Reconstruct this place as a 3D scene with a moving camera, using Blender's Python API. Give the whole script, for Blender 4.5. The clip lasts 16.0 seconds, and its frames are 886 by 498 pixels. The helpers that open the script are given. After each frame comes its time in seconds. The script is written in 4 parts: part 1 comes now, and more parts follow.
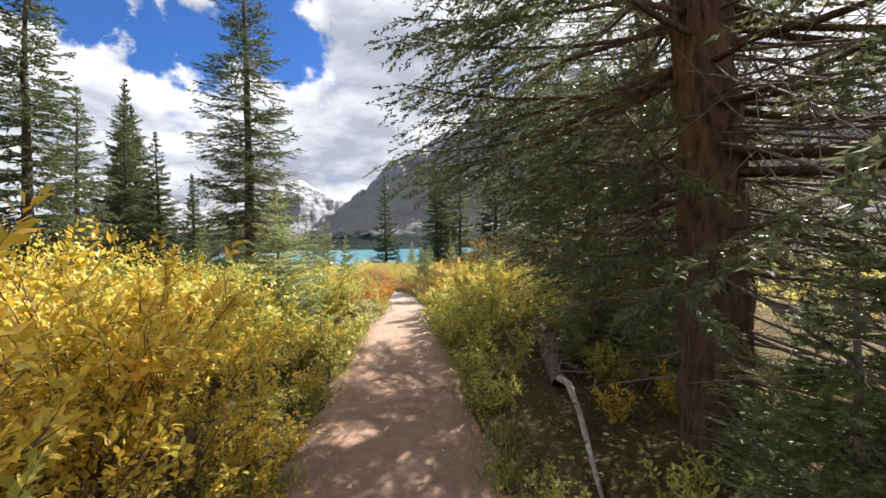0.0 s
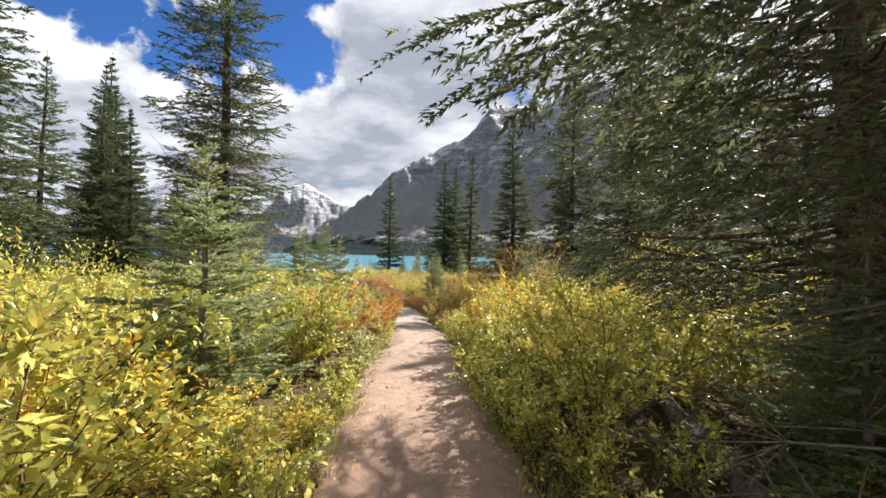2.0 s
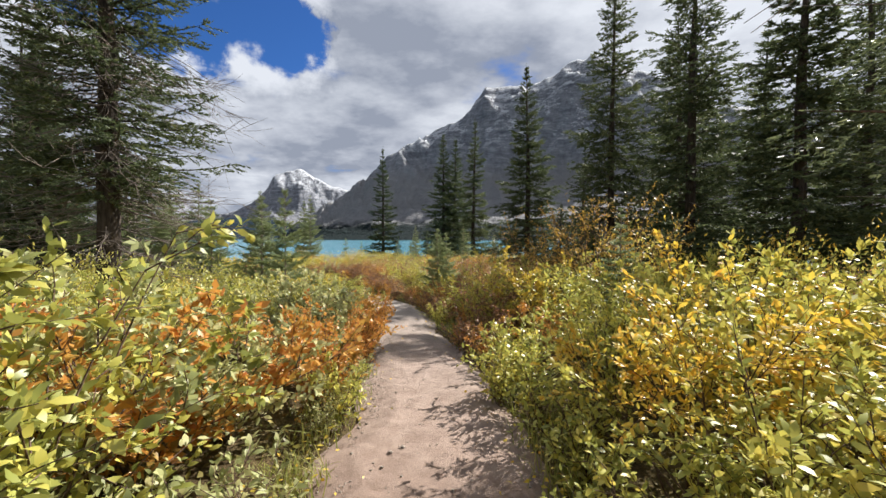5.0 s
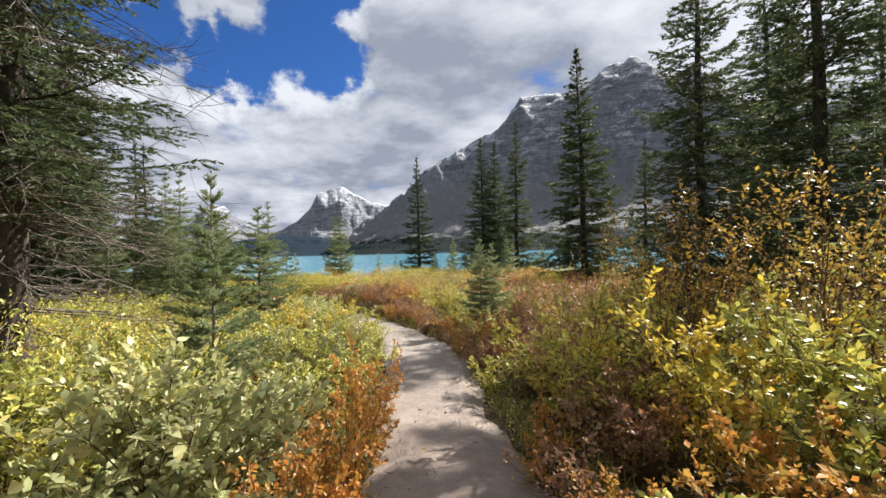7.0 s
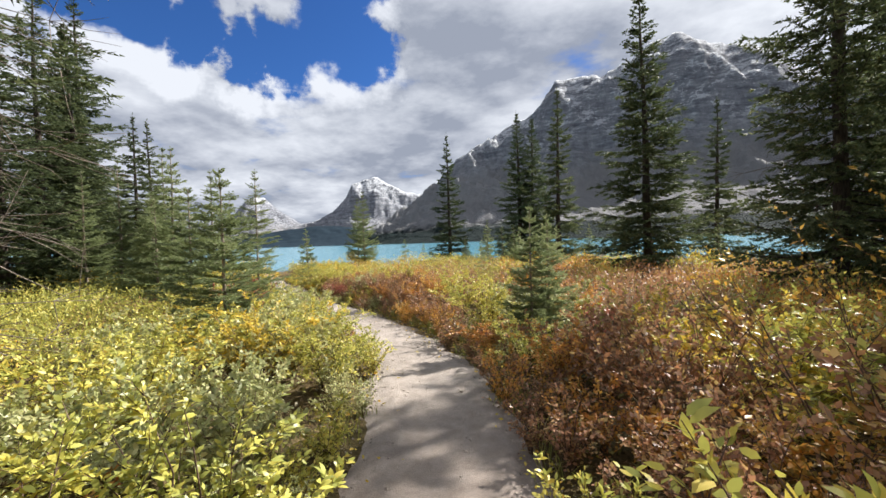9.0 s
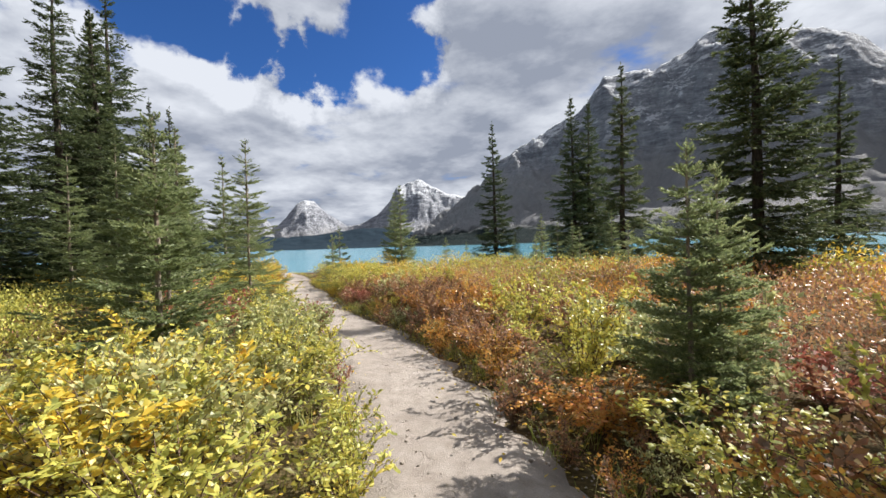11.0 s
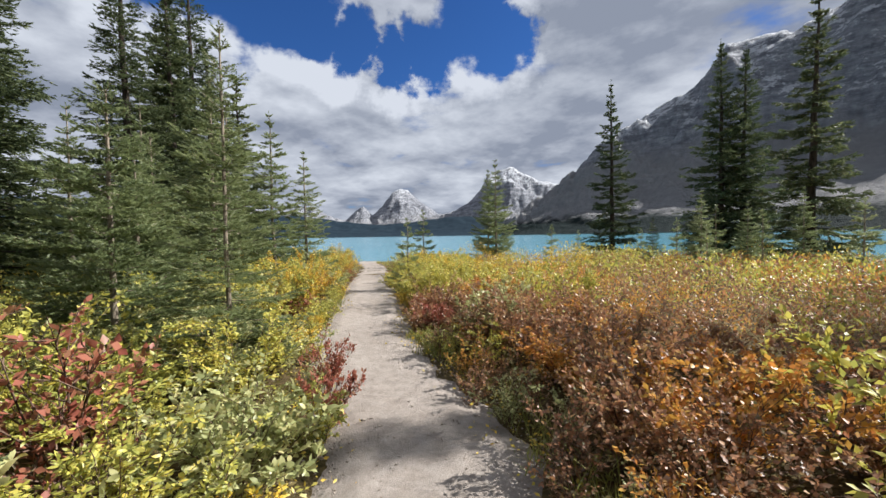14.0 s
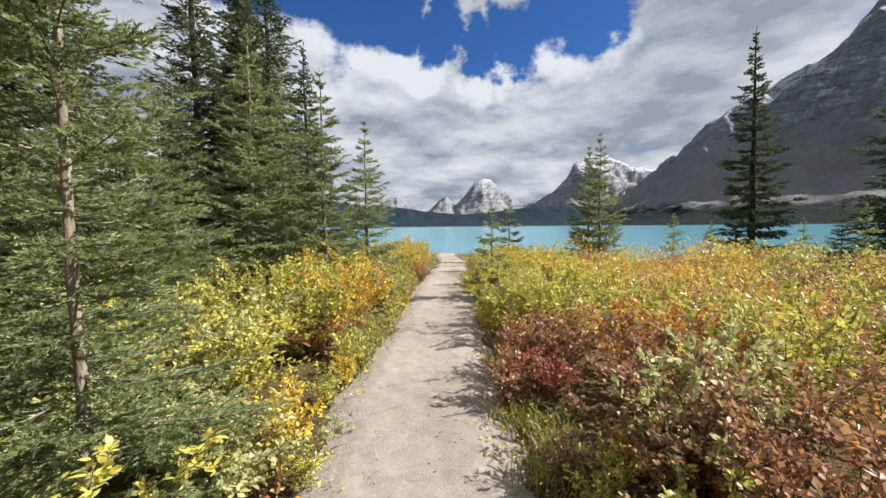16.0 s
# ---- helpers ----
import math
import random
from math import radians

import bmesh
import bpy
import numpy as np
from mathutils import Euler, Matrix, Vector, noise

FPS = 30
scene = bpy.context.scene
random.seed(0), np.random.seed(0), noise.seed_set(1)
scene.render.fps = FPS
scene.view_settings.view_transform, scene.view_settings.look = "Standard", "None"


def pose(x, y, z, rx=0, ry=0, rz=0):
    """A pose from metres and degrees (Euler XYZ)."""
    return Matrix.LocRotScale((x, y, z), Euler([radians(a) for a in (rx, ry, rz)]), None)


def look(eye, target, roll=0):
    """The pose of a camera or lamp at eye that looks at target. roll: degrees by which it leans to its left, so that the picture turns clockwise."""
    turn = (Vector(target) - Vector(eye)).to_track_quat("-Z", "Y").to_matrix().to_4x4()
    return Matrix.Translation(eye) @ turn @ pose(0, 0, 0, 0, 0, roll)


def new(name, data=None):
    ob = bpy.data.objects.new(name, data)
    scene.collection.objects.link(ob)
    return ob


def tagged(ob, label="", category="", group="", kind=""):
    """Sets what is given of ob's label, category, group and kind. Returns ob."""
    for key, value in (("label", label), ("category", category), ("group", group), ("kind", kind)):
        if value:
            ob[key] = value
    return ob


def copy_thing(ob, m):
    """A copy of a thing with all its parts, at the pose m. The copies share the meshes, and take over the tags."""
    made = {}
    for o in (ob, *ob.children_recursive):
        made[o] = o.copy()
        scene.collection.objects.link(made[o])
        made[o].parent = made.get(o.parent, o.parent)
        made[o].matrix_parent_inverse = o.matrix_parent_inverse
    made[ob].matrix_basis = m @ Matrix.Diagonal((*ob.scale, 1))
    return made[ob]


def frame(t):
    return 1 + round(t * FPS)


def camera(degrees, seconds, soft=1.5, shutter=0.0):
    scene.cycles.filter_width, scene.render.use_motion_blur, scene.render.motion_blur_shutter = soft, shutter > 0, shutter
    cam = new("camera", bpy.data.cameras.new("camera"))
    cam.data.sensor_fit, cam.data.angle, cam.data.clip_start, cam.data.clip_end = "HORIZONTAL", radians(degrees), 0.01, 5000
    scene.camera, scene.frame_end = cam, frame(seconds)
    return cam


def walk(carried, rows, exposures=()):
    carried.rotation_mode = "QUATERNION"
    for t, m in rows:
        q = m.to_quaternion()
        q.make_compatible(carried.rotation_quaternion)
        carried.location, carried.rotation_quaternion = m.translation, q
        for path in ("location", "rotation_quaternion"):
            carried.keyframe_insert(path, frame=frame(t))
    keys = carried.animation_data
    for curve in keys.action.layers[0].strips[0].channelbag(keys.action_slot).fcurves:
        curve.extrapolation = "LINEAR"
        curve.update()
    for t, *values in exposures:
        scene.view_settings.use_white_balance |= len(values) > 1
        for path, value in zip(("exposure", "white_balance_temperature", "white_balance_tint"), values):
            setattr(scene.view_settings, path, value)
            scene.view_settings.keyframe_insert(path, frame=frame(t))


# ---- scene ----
cam = camera(95.3, 16.0)
PATH = [
    (0, (-0.379, -0.426, 2.058), (-0.37, 1.574, 2.05), -1.1),
    (0.5, (-0.524, 0.353, 2.088), (-0.593, 2.352, 2.116), -0.7),
    (1, (-0.666, 1.125, 2.054), (-0.741, 3.123, 2.062), 0.3),
    (1.5, (-0.816, 1.935, 2.034), (-0.863, 3.934, 2.062), 0.8),
    (2, (-0.907, 2.679, 2.017), (-0.91, 4.678, 2.051), 1.2),
    (2.5, (-0.954, 3.479, 1.976), (-0.93, 5.479, 1.995), 1.4),
    (3, (-1.037, 4.242, 1.943), (-0.982, 6.241, 1.904), 0.8),
    (5.5, (-1.237, 7.664, 1.75), (-1.262, 9.663, 1.704), -0.4),
    (6, (-1.25, 8.415, 1.754), (-1.347, 10.413, 1.749), -0.6),
    (6.5, (-1.297, 9.076, 1.82), (-1.425, 11.072, 1.842), -1.6),
    (7, (-1.314, 9.8, 1.805), (-1.493, 11.792, 1.82), -1.5),
    (7.5, (-1.384, 10.492, 1.761), (-1.626, 12.477, 1.741), -0.7),
    (8, (-1.4, 11.176, 1.738), (-1.688, 13.155, 1.701), -0.4),
    (10.5, (-1.999, 14.743, 1.426), (-2.423, 16.697, 1.405), -4.0),
    (11, (-2.163, 15.365, 1.423), (-2.713, 17.288, 1.404), -1.8),
    (11.5, (-2.336, 16.037, 1.387), (-3.043, 17.908, 1.4), -0.1),
    (12, (-2.58, 16.7, 1.327), (-3.34, 18.55, 1.353), 0.9),
    (12.5, (-2.784, 17.334, 1.3), (-3.575, 19.171, 1.307), 0.1),
    (13, (-3.143, 17.962, 1.312), (-4.031, 19.754, 1.296), -1.0),
    (13.5, (-3.502, 18.565, 1.363), (-4.434, 20.334, 1.315), -1.2),
    (14, (-3.927, 19.152, 1.409), (-4.886, 20.906, 1.343), -0.9),
    (14.5, (-4.326, 19.671, 1.454), (-5.208, 21.465, 1.384), -0.3),
    (15, (-4.702, 20.261, 1.443), (-5.63, 22.032, 1.435), -0.7),
    (15.5, (-5.052, 20.834, 1.423), (-6.115, 22.525, 1.338), 0.1),
    (16, (-5.451, 21.355, 1.434), (-6.741, 22.88, 1.322), -0.5),
]
walk(cam, [(t, look(eye, target, roll)) for t, eye, target, roll in PATH], ((0.0, 1.65, 6650, 12), (2.5, 1.4, 6550, 11), (5.5, 1.02, 6330, 11), (8.0, 1.18, 6380, 11), (11.0, 1.05, 6350, 11), (12.5, 0.9, 6220, 11), (14.5, 0.86, 6180, 11), (16.0, 1.02, 6450, 10)))

SUN_AZ, SUN_EL = 47.0, 40.0     # the sun stands ahead and to the right of the path


def build_world():
    """Blue sky with a broken layer of cumulus."""
    world = bpy.data.worlds.new("sky")
    scene.world = world
    world.use_nodes = True
    nt = world.node_tree
    nt.nodes.clear()
    N, L = nt.nodes.new, nt.links.new
    out, bg = N("ShaderNodeOutputWorld"), N("ShaderNodeBackground")
    bg.inputs["Strength"].default_value = 0.1
    L(bg.outputs[0], out.inputs[0])
    sky = N("ShaderNodeTexSky")
    sky.sky_type, sky.sun_disc = "NISHITA", False
    sky.sun_elevation, sky.sun_rotation = radians(SUN_EL), radians(SUN_AZ)
    sky.air_density, sky.dust_density, sky.ozone_density = 1.0, 0.2, 3.0
    tc = N("ShaderNodeTexCoord")

    def mth(op, a, b=None, c=None, clamp=False):
        m = N("ShaderNodeMath")
        m.operation, m.use_clamp = op, clamp
        for k, v in enumerate((a, b, c)):
            if v is None:
                continue
            if isinstance(v, (int, float)):
                m.inputs[k].default_value = v
            else:
                L(v, m.inputs[k])
        return m.outputs[0]
    def fbm(vec, scale, detail, rough, dist=0.0, off=(0, 0, 0)):
        mp = N("ShaderNodeMapping")
        mp.inputs["Location"].default_value = off
        L(vec, mp.inputs[0])
        n = N("ShaderNodeTexNoise")
        n.inputs["Scale"].default_value, n.inputs["Detail"].default_value = scale, detail
        n.inputs["Roughness"].default_value, n.inputs["Distortion"].default_value = rough, dist
        L(mp.outputs[0], n.inputs[0])
        return n.outputs[0]
    def vec(op, a, b, c=None):
        m = N("ShaderNodeVectorMath")
        m.operation = op
        for k, v in enumerate((a, b, c)):
            if v is None:
                continue
            if isinstance(v, tuple):
                m.inputs[k].default_value = v
            else:
                L(v, m.inputs[k])
        return m.outputs["Value"] if op in ("DISTANCE", "DOT_PRODUCT") else m.outputs[0]

    def layer(way):
        """The flat underside of a cloud deck, drawn together towards the horizon."""
        sp, cb = N("ShaderNodeSeparateXYZ"), N("ShaderNodeCombineXYZ")
        L(way, sp.inputs[0])
        zc = mth("ADD", mth("MAXIMUM", sp.outputs[2], 0.0), 0.20)
        L(mth("DIVIDE", sp.outputs[0], zc), cb.inputs[0])
        L(mth("DIVIDE", sp.outputs[1], zc), cb.inputs[1])
        L(mth("MULTIPLY", sp.outputs[2], 2.0), cb.inputs[2])
        return cb.outputs[0]

    # open blue windows between the clouds: azimuth, elevation, radius
    WINDOWS = ((-48, 28.5, 0.13), (-55, 29.5, 0.17), (-64, 32, 0.16), (-51, 37, 0.18), (-41, 23.6, 0.085), (-35, 23.2, 0.075), (-29, 24.6, 0.09), (-23.5, 26.5, 0.125), (-19, 25.5, 0.08), (-20, 33, 0.12))

    def density(way):
        warp = N("ShaderNodeTexNoise")
        warp.inputs["Scale"].default_value, warp.inputs["Detail"].default_value, warp.inputs["Roughness"].default_value = 6.5, 7.0, 0.6
        L(way, warp.inputs[0])
        bent = vec("ADD", vec("MULTIPLY_ADD", warp.outputs["Color"], (0.24, 0.24, 0.20), (-0.12, -0.12, -0.10)), way)
        holes = None
        for az, el, rad in WINDOWS:
            a, e = radians(az), radians(el)
            far = vec("DISTANCE", bent, (math.sin(a) * math.cos(e), math.cos(a) * math.cos(e), math.sin(e)))
            w = mth("SUBTRACT", 1.0, mth("DIVIDE", far, rad), clamp=True)
            holes = w if holes is None else mth("MAXIMUM", holes, w)
        deck = layer(way)
        billow = fbm(deck, 2.6, 9, 0.56, 0.0, (3.1, 1.7, 0.4))
        return mth("SUBTRACT", mth("MULTIPLY_ADD", billow, 1.7, -0.08), mth("MULTIPLY", holes, 1.55)), deck
    here, deck = density(tc.outputs["Generated"])
    above, _ = density(vec("ADD", tc.outputs["Generated"], (0.012, 0.012, 0.052)))
    cover = N("ShaderNodeMapRange")
    cover.interpolation_type = "SMOOTHSTEP"
    cover.inputs["From Min"].default_value, cover.inputs["From Max"].default_value = 0.22, 0.62
    L(here, cover.inputs["Value"])
    # sunlit upper edges, grey bellies, and a brighter deck towards the sun
    a, e = radians(SUN_AZ), radians(SUN_EL)
    glow = N("ShaderNodeMapRange")
    glow.interpolation_type = "SMOOTHSTEP"
    glow.inputs["From Min"].default_value, glow.inputs["From Max"].default_value = 0.82, 1.0
    L(vec("DOT_PRODUCT", tc.outputs["Generated"], (math.sin(a) * math.cos(e), math.cos(a) * math.cos(e), math.sin(e))), glow.inputs["Value"])
    belly = fbm(deck, 0.95, 5, 0.55, 0.3, (8.3, 0.2, 1.4))
    fleck = fbm(deck, 5.5, 7, 0.62, 0.0, (1.3, 5.2, 2.4))
    shade = mth("MULTIPLY", mth("SUBTRACT", here, above), 1.0)
    shade = mth("ADD", shade, mth("MULTIPLY_ADD", belly, 2.6, -0.86))
    shade = mth("ADD", shade, mth("MULTIPLY_ADD", fleck, 0.7, -0.35))
    shade = mth("ADD", shade, mth("MULTIPLY", glow.outputs[0], 0.6))
    shade = mth("MINIMUM", mth("MAXIMUM", shade, 0.0), 1.0)
    ramp = N("ShaderNodeMixRGB")
    ramp.inputs[1].default_value, ramp.inputs[2].default_value = (1.55, 1.72, 2.08, 1), (3.9, 4.05, 4.3, 1)
    L(shade, ramp.inputs[0])
    tint = N("ShaderNodeMixRGB")
    tint.blend_type = "MULTIPLY"
    tint.inputs[0].default_value = 1.0
    tint.inputs[2].default_value = (0.17, 0.31, 0.52, 1)
    L(sky.outputs[0], tint.inputs[1])
    mix = N("ShaderNodeMixRGB")
    L(cover.outputs[0], mix.inputs[0])
    L(tint.outputs[0], mix.inputs[1])
    L(ramp.outputs[0], mix.inputs[2])
    L(mix.outputs[0], bg.inputs[0])


build_world()
sun = new("sun", bpy.data.lights.new("sun", "SUN"))
sun.data.energy, sun.data.angle, sun.data.color = 5.0, radians(0.6), (1.0, 0.95, 0.87)
sun.matrix_world = look((0, 0, 50), (-math.sin(radians(SUN_AZ)) * math.cos(radians(SUN_EL)), -math.cos(radians(SUN_AZ)) * math.cos(radians(SUN_EL)), 50 - math.sin(radians(SUN_EL))))


# ---- materials ----
def material(name, rough=0.8, spec=0.3):
    m = bpy.data.materials.new(name)
    m.use_nodes = True
    b = m.node_tree.nodes["Principled BSDF"]
    b.inputs["Roughness"].default_value = rough
    b.inputs["Specular IOR Level"].default_value = spec
    return m, m.node_tree, b


def ramp_node(nt, stops, fac):
    r = nt.nodes.new("ShaderNodeValToRGB")
    while len(r.color_ramp.elements) < len(stops):
        r.color_ramp.elements.new(0.5)
    for e, (p, c) in zip(r.color_ramp.elements, stops):
        e.position, e.color = p, (*c, 1)
    nt.links.new(fac, r.inputs[0])
    return r.outputs[0]


def noise_node(nt, scale, detail=4, rough=0.6, coord="Object", stretch=None):
    tc = nt.nodes.new("ShaderNodeTexCoord")
    n = nt.nodes.new("ShaderNodeTexNoise")
    n.inputs["Scale"].default_value, n.inputs["Detail"].default_value, n.inputs["Roughness"].default_value = scale, detail, rough
    src = tc.outputs[coord]
    if stretch:
        mp = nt.nodes.new("ShaderNodeMapping")
        mp.inputs["Scale"].default_value = stretch
        nt.links.new(src, mp.inputs[0])
        src = mp.outputs[0]
    nt.links.new(src, n.inputs[0])
    return n.outputs[0]


def mixed(nt, a, b, fac, blend="MIX"):
    m = nt.nodes.new("ShaderNodeMixRGB")
    m.blend_type = blend
    for k, v in ((0, fac), (1, a), (2, b)):
        if isinstance(v, (int, float)):
            m.inputs[k].default_value = v
        elif isinstance(v, tuple):
            m.inputs[k].default_value = (*v, 1)
        else:
            nt.links.new(v, m.inputs[k])
    return m.outputs[0]


def bumped(nt, b, height, strength=0.5, dist=0.02):
    bp = nt.nodes.new("ShaderNodeBump")
    bp.inputs["Strength"].default_value, bp.inputs["Distance"].default_value = strength, dist
    nt.links.new(height, bp.inputs["Height"])
    nt.links.new(bp.outputs[0], b.inputs["Normal"])


def leaf_material(name, stops, rough=0.42, through_light=0.37, spec=0.45):
    """Leaves whose colour changes from leaf to leaf and from bush to bush; light comes through them."""
    m, nt, b = material(name, rough, spec)
    geo, info = nt.nodes.new("ShaderNodeNewGeometry"), nt.nodes.new("ShaderNodeObjectInfo")
    a = nt.nodes.new("ShaderNodeMath")
    a.operation = "MULTIPLY_ADD"
    nt.links.new(geo.outputs["Random Per Island"], a.inputs[0])
    a.inputs[1].default_value = 0.6
    mm = nt.nodes.new("ShaderNodeMath")
    mm.operation = "MULTIPLY_ADD"
    nt.links.new(info.outputs["Random"], mm.inputs[0])
    mm.inputs[1].default_value = 0.22
    big = nt.nodes.new("ShaderNodeMath")
    big.operation = "MULTIPLY_ADD"
    nt.links.new(noise_node(nt, 2.3, 2), big.inputs[0])
    big.inputs[1].default_value, big.inputs[2].default_value = 0.8, -0.33
    nt.links.new(big.outputs[0], mm.inputs[2])
    nt.links.new(mm.outputs[0], a.inputs[2])
    col = ramp_node(nt, stops, a.outputs[0])
    nt.links.new(col, b.inputs["Base Color"])
    tr = nt.nodes.new("ShaderNodeBsdfTranslucent")
    nt.links.new(col, tr.inputs[0])
    mx = nt.nodes.new("ShaderNodeMixShader")
    mx.inputs[0].default_value = through_light
    nt.links.new(b.outputs[0], mx.inputs[1])
    nt.links.new(tr.outputs[0], mx.inputs[2])
    nt.links.new(mx.outputs[0], nt.nodes["Material Output"].inputs[0])
    return m


def bark_material(name, dark, light, scale=18.0):
    m, nt, b = material(name, 0.9, 0.15)
    n1 = noise_node(nt, scale, 6, 0.65, stretch=(1, 1, 0.25))
    nt.links.new(mixed(nt, ramp_node(nt, ((0.35, dark), (0.65, light)), n1), (0.5, 0.5, 0.45), 0.2, "SOFT_LIGHT"), b.inputs["Base Color"])
    bumped(nt, b, n1, 0.9, 0.03)
    return m


def ground_material():
    m, nt, b = material("forest_litter", 0.95, 0.1)
    n1, n2 = noise_node(nt, 1.3, 5), noise_node(nt, 28, 6, 0.7)
    base = ramp_node(nt, ((0.3, (0.04, 0.03, 0.019)), (0.5, (0.09, 0.07, 0.034)), (0.7, (0.11, 0.10, 0.036))), n1)
    nt.links.new(mixed(nt, base, ramp_node(nt, ((0.35, (0.02, 0.016, 0.01)), (0.62, (0.22, 0.15, 0.07))), n2), 0.5), b.inputs["Base Color"])
    bumped(nt, b, n2, 1.0, 0.04)
    return m


def path_material():
    m, nt, b = material("packed_gravel", 0.9, 0.2)
    n1, n2, n3 = noise_node(nt, 0.5, 3), noise_node(nt, 7, 6, 0.65), noise_node(nt, 160, 3, 0.7)
    sep, tc = nt.nodes.new("ShaderNodeSeparateXYZ"), nt.nodes.new("ShaderNodeTexCoord")
    nt.links.new(tc.outputs["Object"], sep.inputs[0])
    mr = nt.nodes.new("ShaderNodeMapRange")
    mr.inputs["From Min"].default_value, mr.inputs["From Max"].default_value = 5.0, 17.0
    nt.links.new(sep.outputs[1], mr.inputs[0])
    earth = ramp_node(nt, ((0.3, (0.235, 0.15, 0.112)), (0.7, (0.36, 0.25, 0.195))), n2)      # reddish earth in the wood
    grit = ramp_node(nt, ((0.3, (0.25, 0.222, 0.198)), (0.7, (0.36, 0.328, 0.30))), n2)        # pale grit towards the lake
    col = mixed(nt, earth, grit, mr.outputs[0])
    col = mixed(nt, col, ramp_node(nt, ((0.3, (0.25, 0.23, 0.21)), (0.7, (0.75, 0.73, 0.7))), n3), 0.55, "OVERLAY")
    nt.links.new(mixed(nt, col, ramp_node(nt, ((0.35, (0.42, 0.40, 0.38)), (0.65, (0.58, 0.57, 0.56))), n1), 0.5, "OVERLAY"), b.inputs["Base Color"])
    add = nt.nodes.new("ShaderNodeMath")
    add.operation = "ADD"
    nt.links.new(n3, add.inputs[0])
    nt.links.new(n2, add.inputs[1])
    bumped(nt, b, add.outputs[0], 0.7, 0.015)
    return m


def water_material():
    m, nt, b = material("glacial_water", 0.18, 0.5)
    n1 = noise_node(nt, 0.02, 4, 0.6)
    nt.links.new(ramp_node(nt, ((0.3, (0.065, 0.235, 0.315)), (0.7, (0.095, 0.29, 0.37))), n1), b.inputs["Base Color"])
    bumped(nt, b, noise_node(nt, 0.9, 5, 0.65), 0.35, 0.12)
    return m


def rock_material(name, snow_line, scree_top):
    """Banded limestone with fresh snow on its ledges, scree fans below, dark forest at the foot."""
    m, nt, b = material(name, 0.95, 0.1)
    geo, tc = nt.nodes.new("ShaderNodeNewGeometry"), nt.nodes.new("ShaderNodeTexCoord")
    sep, nrm = nt.nodes.new("ShaderNodeSeparateXYZ"), nt.nodes.new("ShaderNodeSeparateXYZ")
    nt.links.new(tc.outputs["Object"], sep.inputs[0])
    nt.links.new(geo.outputs["Normal"], nrm.inputs[0])
    n_big, n_mid, n_fine = noise_node(nt, 0.004, 6, 0.6), noise_node(nt, 0.018, 8, 0.65), noise_node(nt, 0.06, 8, 0.7)
    bands = noise_node(nt, 0.022, 10, 0.78, stretch=(0.42, 0.42, 1.7))
    gullies = noise_node(nt, 0.03, 9, 0.74, stretch=(1, 1, 0.22))

    def mth(op, a, c, d=None):
        x = nt.nodes.new("ShaderNodeMath")
        x.operation = op
        for k, v in enumerate((a, c, d)):
            if v is None:
                continue
            if isinstance(v, (int, float)):
                x.inputs[k].default_value = v
            else:
                nt.links.new(v, x.inputs[k])
        return x.outputs[0]

    def step(v, lo, hi):
        r = nt.nodes.new("ShaderNodeMapRange")
        r.interpolation_type = "SMOOTHSTEP"
        r.inputs["From Min"].default_value, r.inputs["From Max"].default_value = lo, hi
        nt.links.new(v, r.inputs["Value"])
        return r.outputs[0]
    rock = ramp_node(nt, ((0.34, (0.13, 0.138, 0.16)), (0.48, (0.25, 0.26, 0.285)), (0.64, (0.40, 0.41, 0.43))), bands)
    rock = mixed(nt, rock, ramp_node(nt, ((0.3, (0.3, 0.3, 0.32)), (0.7, (0.7, 0.7, 0.7))), gullies), 0.9, "OVERLAY")
    scree = ramp_node(nt, ((0.3, (0.25, 0.25, 0.26)), (0.7, (0.34, 0.335, 0.335))), gullies)
    wob = mth("MULTIPLY_ADD", n_big, 260.0, -130.0)
    height = mth("ADD", sep.outputs[2], wob)
    col = mixed(nt, scree, rock, step(mth("ADD", height, mth("MULTIPLY_ADD", n_mid, 280.0, -140.0)), scree_top - 90, scree_top + 110))
    wood = mth("SUBTRACT", 1.0, step(mth("ADD", sep.outputs[2], mth("MULTIPLY_ADD", n_mid, 110.0, -55.0)), 50.0, 95.0))
    col = mixed(nt, col, (0.012, 0.022, 0.022), wood)
    ledge = mth("ADD", mth("MULTIPLY_ADD", nrm.outputs[2], 1.1, -0.62), mth("MULTIPLY_ADD", bands, 1.7, -0.85))
    snow = mth("MULTIPLY", step(mth("ADD", ledge, mth("MULTIPLY_ADD", n_fine, 1.9, -0.95)), 0.05, 0.22), step(mth("ADD", sep.outputs[2], wob), snow_line, snow_line + 220))
    col = mixed(nt, col, (0.74, 0.76, 0.80), mth("MULTIPLY", snow, 0.78))
    nt.links.new(col, b.inputs["Base Color"])
    bumped(nt, b, mth("ADD", bands, mth("MULTIPLY", gullies, 1.6)), 0.95, 30.0)
    return m


def forest_hill_material():
    m, nt, b = material("haze_blue_forest", 0.95, 0.05)
    n = noise_node(nt, 0.03, 8, 0.75)
    # dark forest colour with the blue of distance haze mixed into it
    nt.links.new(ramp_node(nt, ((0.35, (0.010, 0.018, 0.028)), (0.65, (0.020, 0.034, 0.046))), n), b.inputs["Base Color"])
    return m


